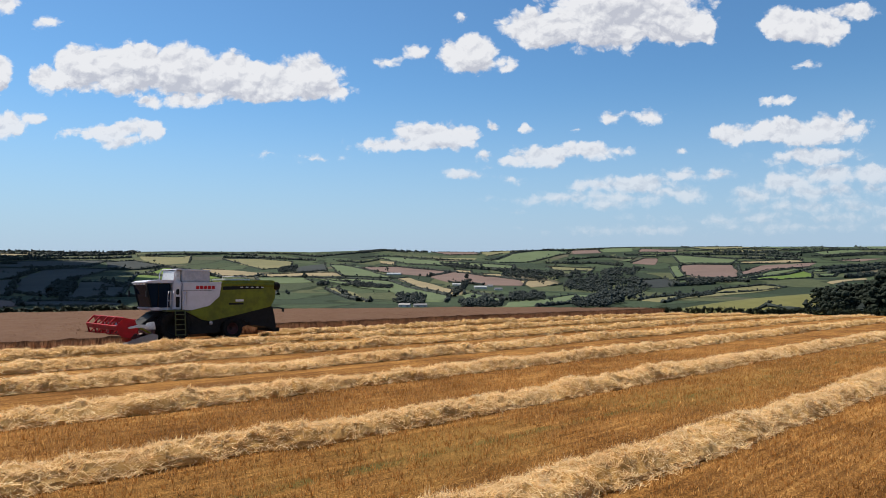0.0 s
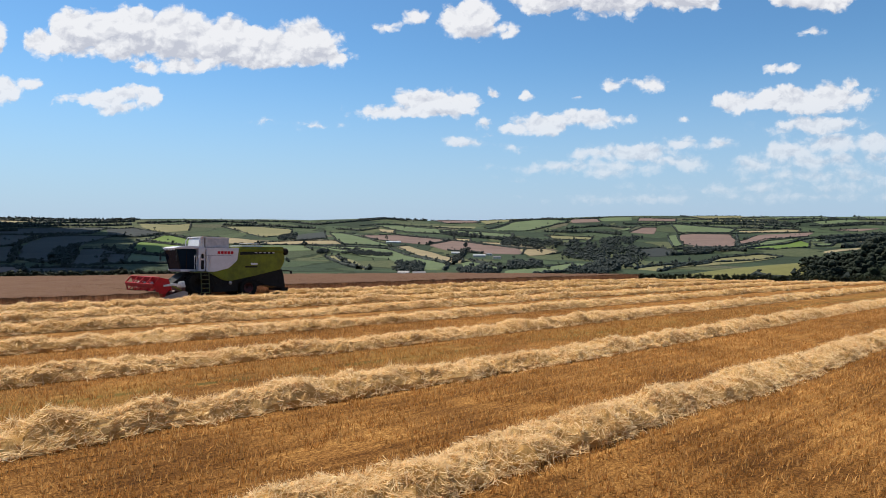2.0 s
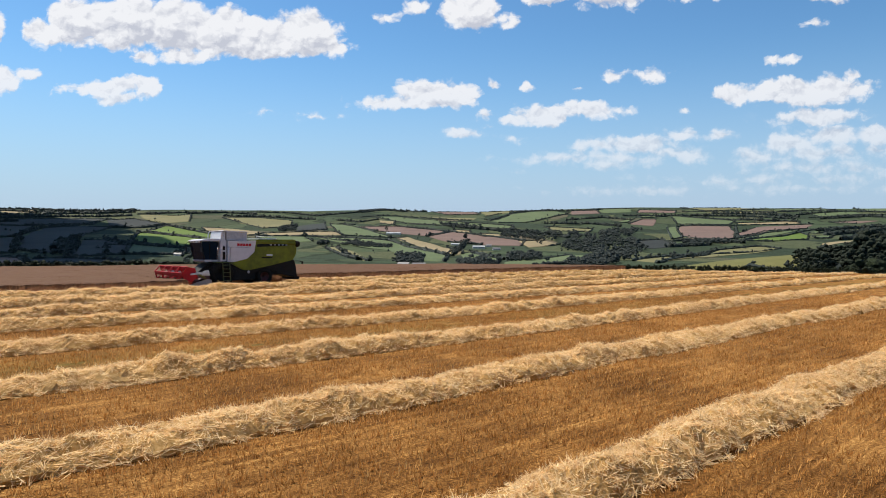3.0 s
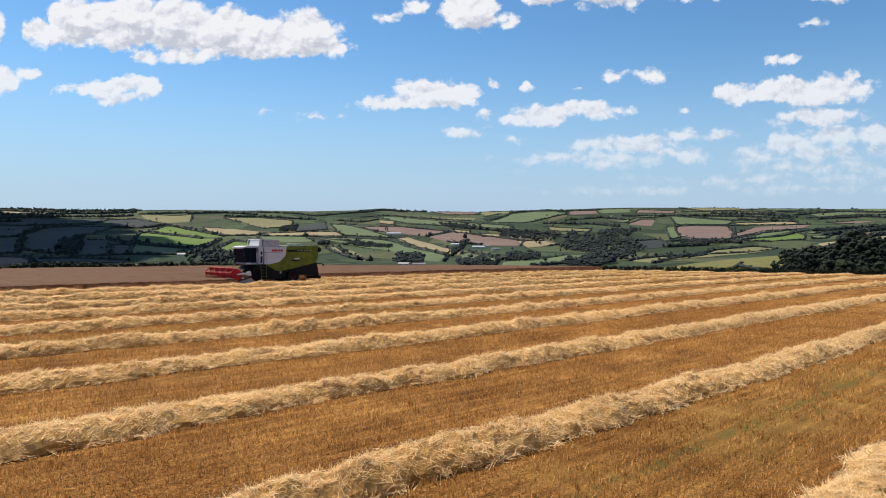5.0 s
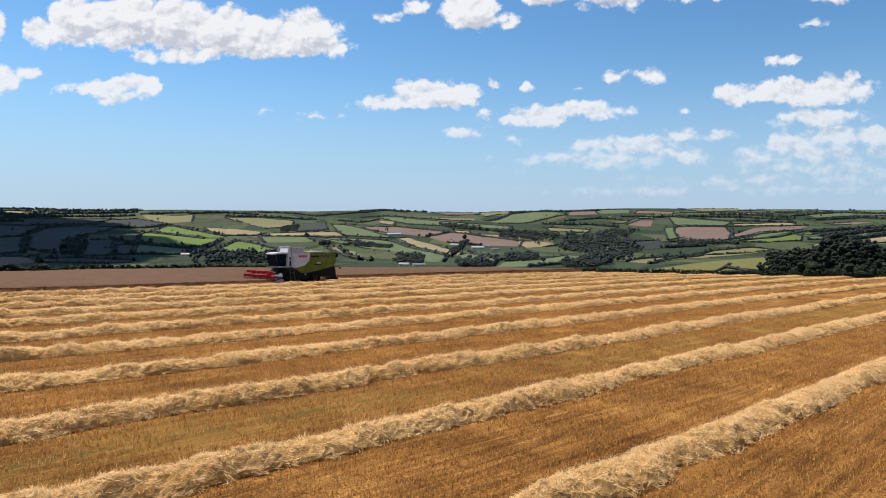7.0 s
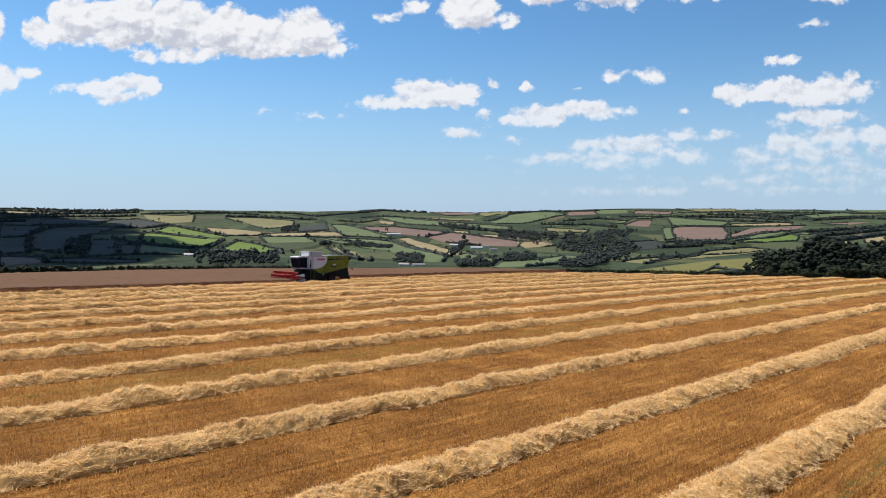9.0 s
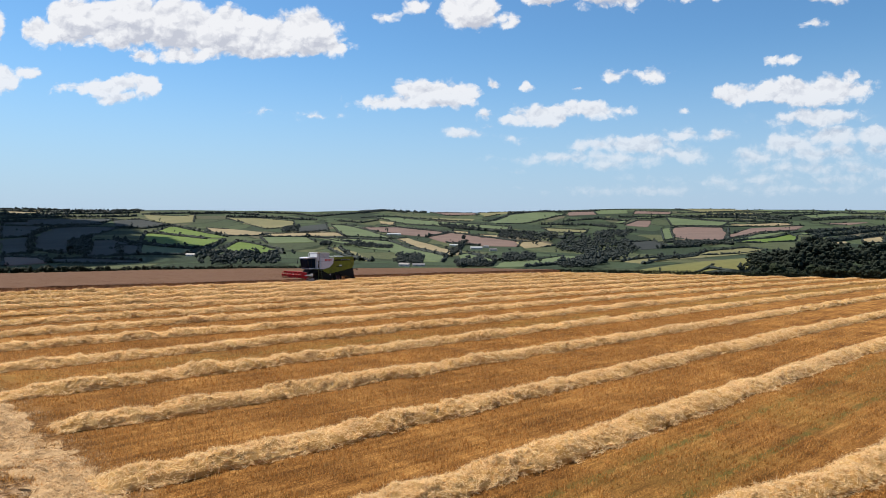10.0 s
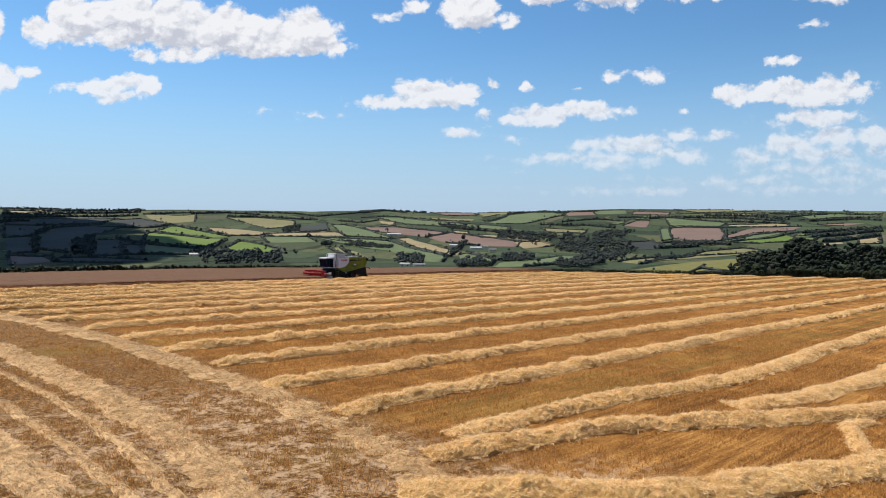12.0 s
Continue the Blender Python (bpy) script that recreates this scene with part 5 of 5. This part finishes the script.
    # grain tank
    add("grain_tank", prism("grain_tank", [(0.22, 3.64), (0.22, 4.30), (1.98, 4.34), (1.98, 3.64)], -1.22, 1.22, m_grey), "grey raised grain tank wall")
    add("tank_lid", prism("tank_lid", [(0.18, 4.30), (0.20, 4.38), (2.26, 4.43), (2.32, 4.37), (2.0, 4.33)], -1.26, 1.26, m_white, 0.02), "white tank lid")
    add("tank_screen", prism("tank_screen", [(2.0, 3.64), (2.0, 4.33), (2.26, 4.33), (2.36, 3.64)], -1.05, 1.05, m_mesh, 0.02), "pale tank front screen")
    for s in (1, -1):
        add("lid_stay", bar("lid_stay", [(2.44, 1.2 * s, 3.62), (2.42, 1.2 * s, 4.15), (2.28, 1.2 * s, 4.39)], 0.04, m_white))
    # cab
    roof = [(1.96, 3.56), (1.96, 3.66), (2.4, 3.74), (3.2, 3.76), (3.85, 3.70), (4.16, 3.60), (4.10, 3.53), (3.55, 3.56)]
    add("cab_roof", prism("cab_roof", roof, -1.18, 1.18, m_white, 0.04), "white overhanging cab roof")
    for k in range(4):
        add("work_lamp", slab("work_lamp", 3.98, 4.10, -0.9 + 0.52 * k, -0.66 + 0.52 * k, 3.45, 3.56, m_lamp, 0.02), "small roof work lamp")
    add("cab_floor", prism("cab_floor", [(2.0, 1.94), (2.0, 2.08), (3.60, 2.10), (3.76, 2.04), (3.58, 1.92)], -1.05, 1.05, m_grey), "grey cab floor")
    add("cab_sill", prism("cab_sill", [(3.2, 1.98), (3.70, 1.98), (3.78, 2.10), (3.2, 2.12)], -1.08, 1.08, m_white, 0.02), "white lower cab edge")
    add("cab_back", slab("cab_back", 2.0, 2.52, -1.02, 1.30, 1.98, 3.60, m_white), "white wall behind the cab")
    add("intake", prism("intake", [(2.15, 2.9), (2.15, 3.16), (2.24, 3.22), (2.34, 3.16), (2.34, 2.9), (2.24, 2.84)], 1.28, 1.32, m_dark, 0.01), "black oval opening")
    add("rear_door", slab("rear_door", 2.12, 2.36, 1.29, 1.32, 2.1, 2.74, m_dark, 0.02), "dark narrow door")
    screen = [(3.68, 2.10), (4.02, 3.54), (3.98, 3.54), (3.64, 2.10)]
    add("windscreen", prism("windscreen", screen, -0.98, 0.98, m_glass, 0.0), "tinted windscreen darkened for the dim cab inside")
    for s in (1, -1):
        pane = [(2.56, 2.10), (2.60, 3.54), (3.94, 3.54), (3.62, 2.10)]
        add("side_window", prism("side_window", pane, 0.97 * s, 1.0 * s, m_glass, 0.0), "tinted side window darkened for the dim cab inside")
        add("cab_pillar", bar("cab_pillar", [(3.66, 1.0 * s, 2.08), (3.86, 1.04 * s, 2.8), (4.02, 1.0 * s, 3.56)], 0.045, m_dark))
        add("cab_pillar", bar("cab_pillar", [(3.3, 1.0 * s, 2.08), (3.27, 1.02 * s, 2.8), (3.3, 1.0 * s, 3.56)], 0.045, m_dark))
        add("mirror_arm", bar("mirror_arm", [(3.95, 1.05 * s, 3.5), (4.14, 1.45 * s, 3.42), (4.14, 1.5 * s, 3.1)], 0.018, m_dark))
        add("mirror", slab("mirror", 4.10, 4.18, 1.38 * s, 1.62 * s, 2.72, 3.12, m_dark, 0.03), "black wing mirror")
    add("seat", prism("seat", [(2.8, 2.1), (3.25, 2.1), (3.25, 2.62), (2.9, 2.66), (2.8, 3.25), (2.66, 3.25)], -0.25, 0.25, m_dark, 0.04), "dark driver seat")
    add("steering_column", bar("steering_column", [(3.56, 0, 2.1), (3.42, 0, 2.85)], 0.05, m_dark))
    # ladder and rails
    add("platform", slab("platform", 1.95, 3.05, 1.0, 1.72, 1.86, 1.96, m_green_dark, 0.02), "green cab platform")
    ladder = add("ladder", tube_mesh("ladder", [([(2.56, 1.78, 1.9), (2.56, 1.95, 0.42)], [0.04, 0.04]), ([(1.98, 1.78, 1.9), (1.98, 1.95, 0.42)], [0.04, 0.04])], m_green_dark), "green boarding ladder")
    for k in range(5):
        add("step", slab("step", 1.98, 2.56, 1.70 + 0.04 * (4 - k), 1.94 + 0.03 * (4 - k), 0.46 + 0.3 * k, 0.51 + 0.3 * k, m_green_dark, 0.01), "", ladder)
    for x0 in (2.98, 2.68, 1.98):
        add("handrail", bar("handrail", [(x0, 1.70, 1.96), (x0, 1.70, 2.9), (x0 - 0.06, 1.62, 3.06), (x0 - 0.22, 1.5, 3.06), (x0 - 0.24, 1.45, 2.2)], 0.022, m_white), "white tubular handrail")
    add("rail_crossbar", bar("rail_crossbar", [(2.98, 1.70, 2.5), (2.68, 1.70, 2.5)], 0.02, m_white))
    # wheels
    for s in (1, -1):
        # front rims take the dark steel colour to hold the shade on them
        wheel(c, 2.42, 1.22 * s, 0.98, 0.70, m_dark, "front wheel rim coloured dark for the shade")
        wheel(c, -1.25, 1.18 * s, 0.70, 0.52, m_rim, "dark red rear wheel rim")
    # feeder house
    add("feeder_house", prism("feeder_house", [(2.5, 1.05), (2.7, 1.86), (3.3, 1.80), (4.35, 0.98), (4.30, 0.22), (3.9, 0.25)], -0.80, 0.80, m_dark), "dark sloping feeder house")
    add("feed_roller", bar("feed_roller", [(3.3, -0.95, 1.5), (3.3, 0.95, 1.5)], 0.12, m_dark, 12))
    # header
    add("header_trough", prism("header_trough", [(4.28, 0.92), (4.12, 0.92), (4.10, 0.12), (5.5, 0.06), (5.5, 0.10), (4.75, 0.16), (4.45, 0.22), (4.28, 0.5)], -2.92, 2.92, m_rim), "dark red header trough")
    add("knife_bar", slab("knife_bar", 5.46, 5.60, -2.92, 2.92, 0.05, 0.10, m_dark, 0.01))
    add("header_auger", bar("header_auger", [(4.72, -2.85, 0.52), (4.72, 2.85, 0.52)], 0.21, m_rim, 16), "dark red intake auger")
    flights = []
    for k in range(120):
        w, yy = k * 0.5, -2.8 + 5.6 * k / 119
        flights.append((4.72 + 0.30 * math.cos(w if yy < 0 else -w), yy, 0.52 + 0.30 * math.sin(w if yy < 0 else -w)))
    add("auger_flight", tube_mesh("auger_flight", [(flights, [0.03] * 120)], m_rim, 5))
    for s in (1, -1):
        add("end_shield", prism("end_shield", [(4.0, 0.10), (3.95, 0.60), (4.3, 0.70), (5.0, 0.50), (5.65, 0.28), (6.35, 0.12), (6.3, 0.06)], 2.92 * s, 2.99 * s, m_shield), "grey header end shield")
        add("crop_divider", bar("crop_divider", [(5.6, 2.96 * s, 0.25), (6.3, 2.97 * s, 0.12), (6.75, 2.97 * s, 0.06)], 0.04, m_mesh))
        add("reel_arm", prism("reel_arm", [(4.15, 0.98), (4.2, 1.14), (4.9, 1.22), (5.55, 1.10), (5.55, 1.0), (4.9, 1.08)], 2.76 * s, 2.86 * s, m_mesh), "pale reel lifting arm")
        add("reel_ram", bar("reel_ram", [(4.3, 2.72 * s, 0.7), (5.0, 2.74 * s, 1.08)], 0.05, m_green))
        add("drive_cover", prism("drive_cover", [(4.0, 0.9), (4.1, 1.35), (4.5, 1.3), (4.6, 0.95)], 2.62 * s, 2.74 * s, m_mesh), "pale drive cover")
    # reel: six bars on hexagonal spiders
    rx, rz, rr = 5.55, 1.04, 0.60
    add("reel_tube", bar("reel_tube", [(rx, -2.7, rz), (rx, 2.7, rz)], 0.09, m_red, 12), "red reel centre tube")
    corners = [(rx + rr * math.cos(math.radians(60 * k + 12)), rz + rr * math.sin(math.radians(60 * k + 12))) for k in range(6)]
    for yy in (-2.68, -1.34, 0.0, 1.34, 2.68):
        if yy > 2:
            add("reel_end_plate", prism("reel_end_plate", corners, yy - 0.02, yy + 0.02, m_red, 0.01), "red hexagonal reel end plate")
        else:
            spokes = [([(rx, yy, rz), (a, yy, b)], [0.045, 0.04]) for a, b in corners]
            spokes += [([(a, yy, b), (d, yy, e)], [0.05, 0.05]) for (a, b), (d, e) in zip(corners, corners[1:] + corners[:1])]
            add("reel_spider", tube_mesh("reel_spider", spokes, m_red, 6), "red reel spokes")
    for a, b in corners:
        tines = add("reel_bar", bar("reel_bar", [(a, -2.7, b), (a, 2.7, b)], 0.036, m_red), "red reel bar")
        add("reel_slat", prism("reel_slat", [(a, b - 0.02), (a + 0.02, b - 0.02), (a - 0.03, b - 0.24), (a - 0.05, b - 0.24)], -2.66, 2.66, m_red, 0.0), "", tines)
        teeth = [([(a, -2.65 + 0.155 * k, b), (a - 0.06, -2.65 + 0.155 * k, b - 0.26)], [0.010, 0.005]) for k in range(35)]
        add("tine_row", tube_mesh("tine_row", teeth, m_red, 4), "red reel tines", tines)
    return c


combine()
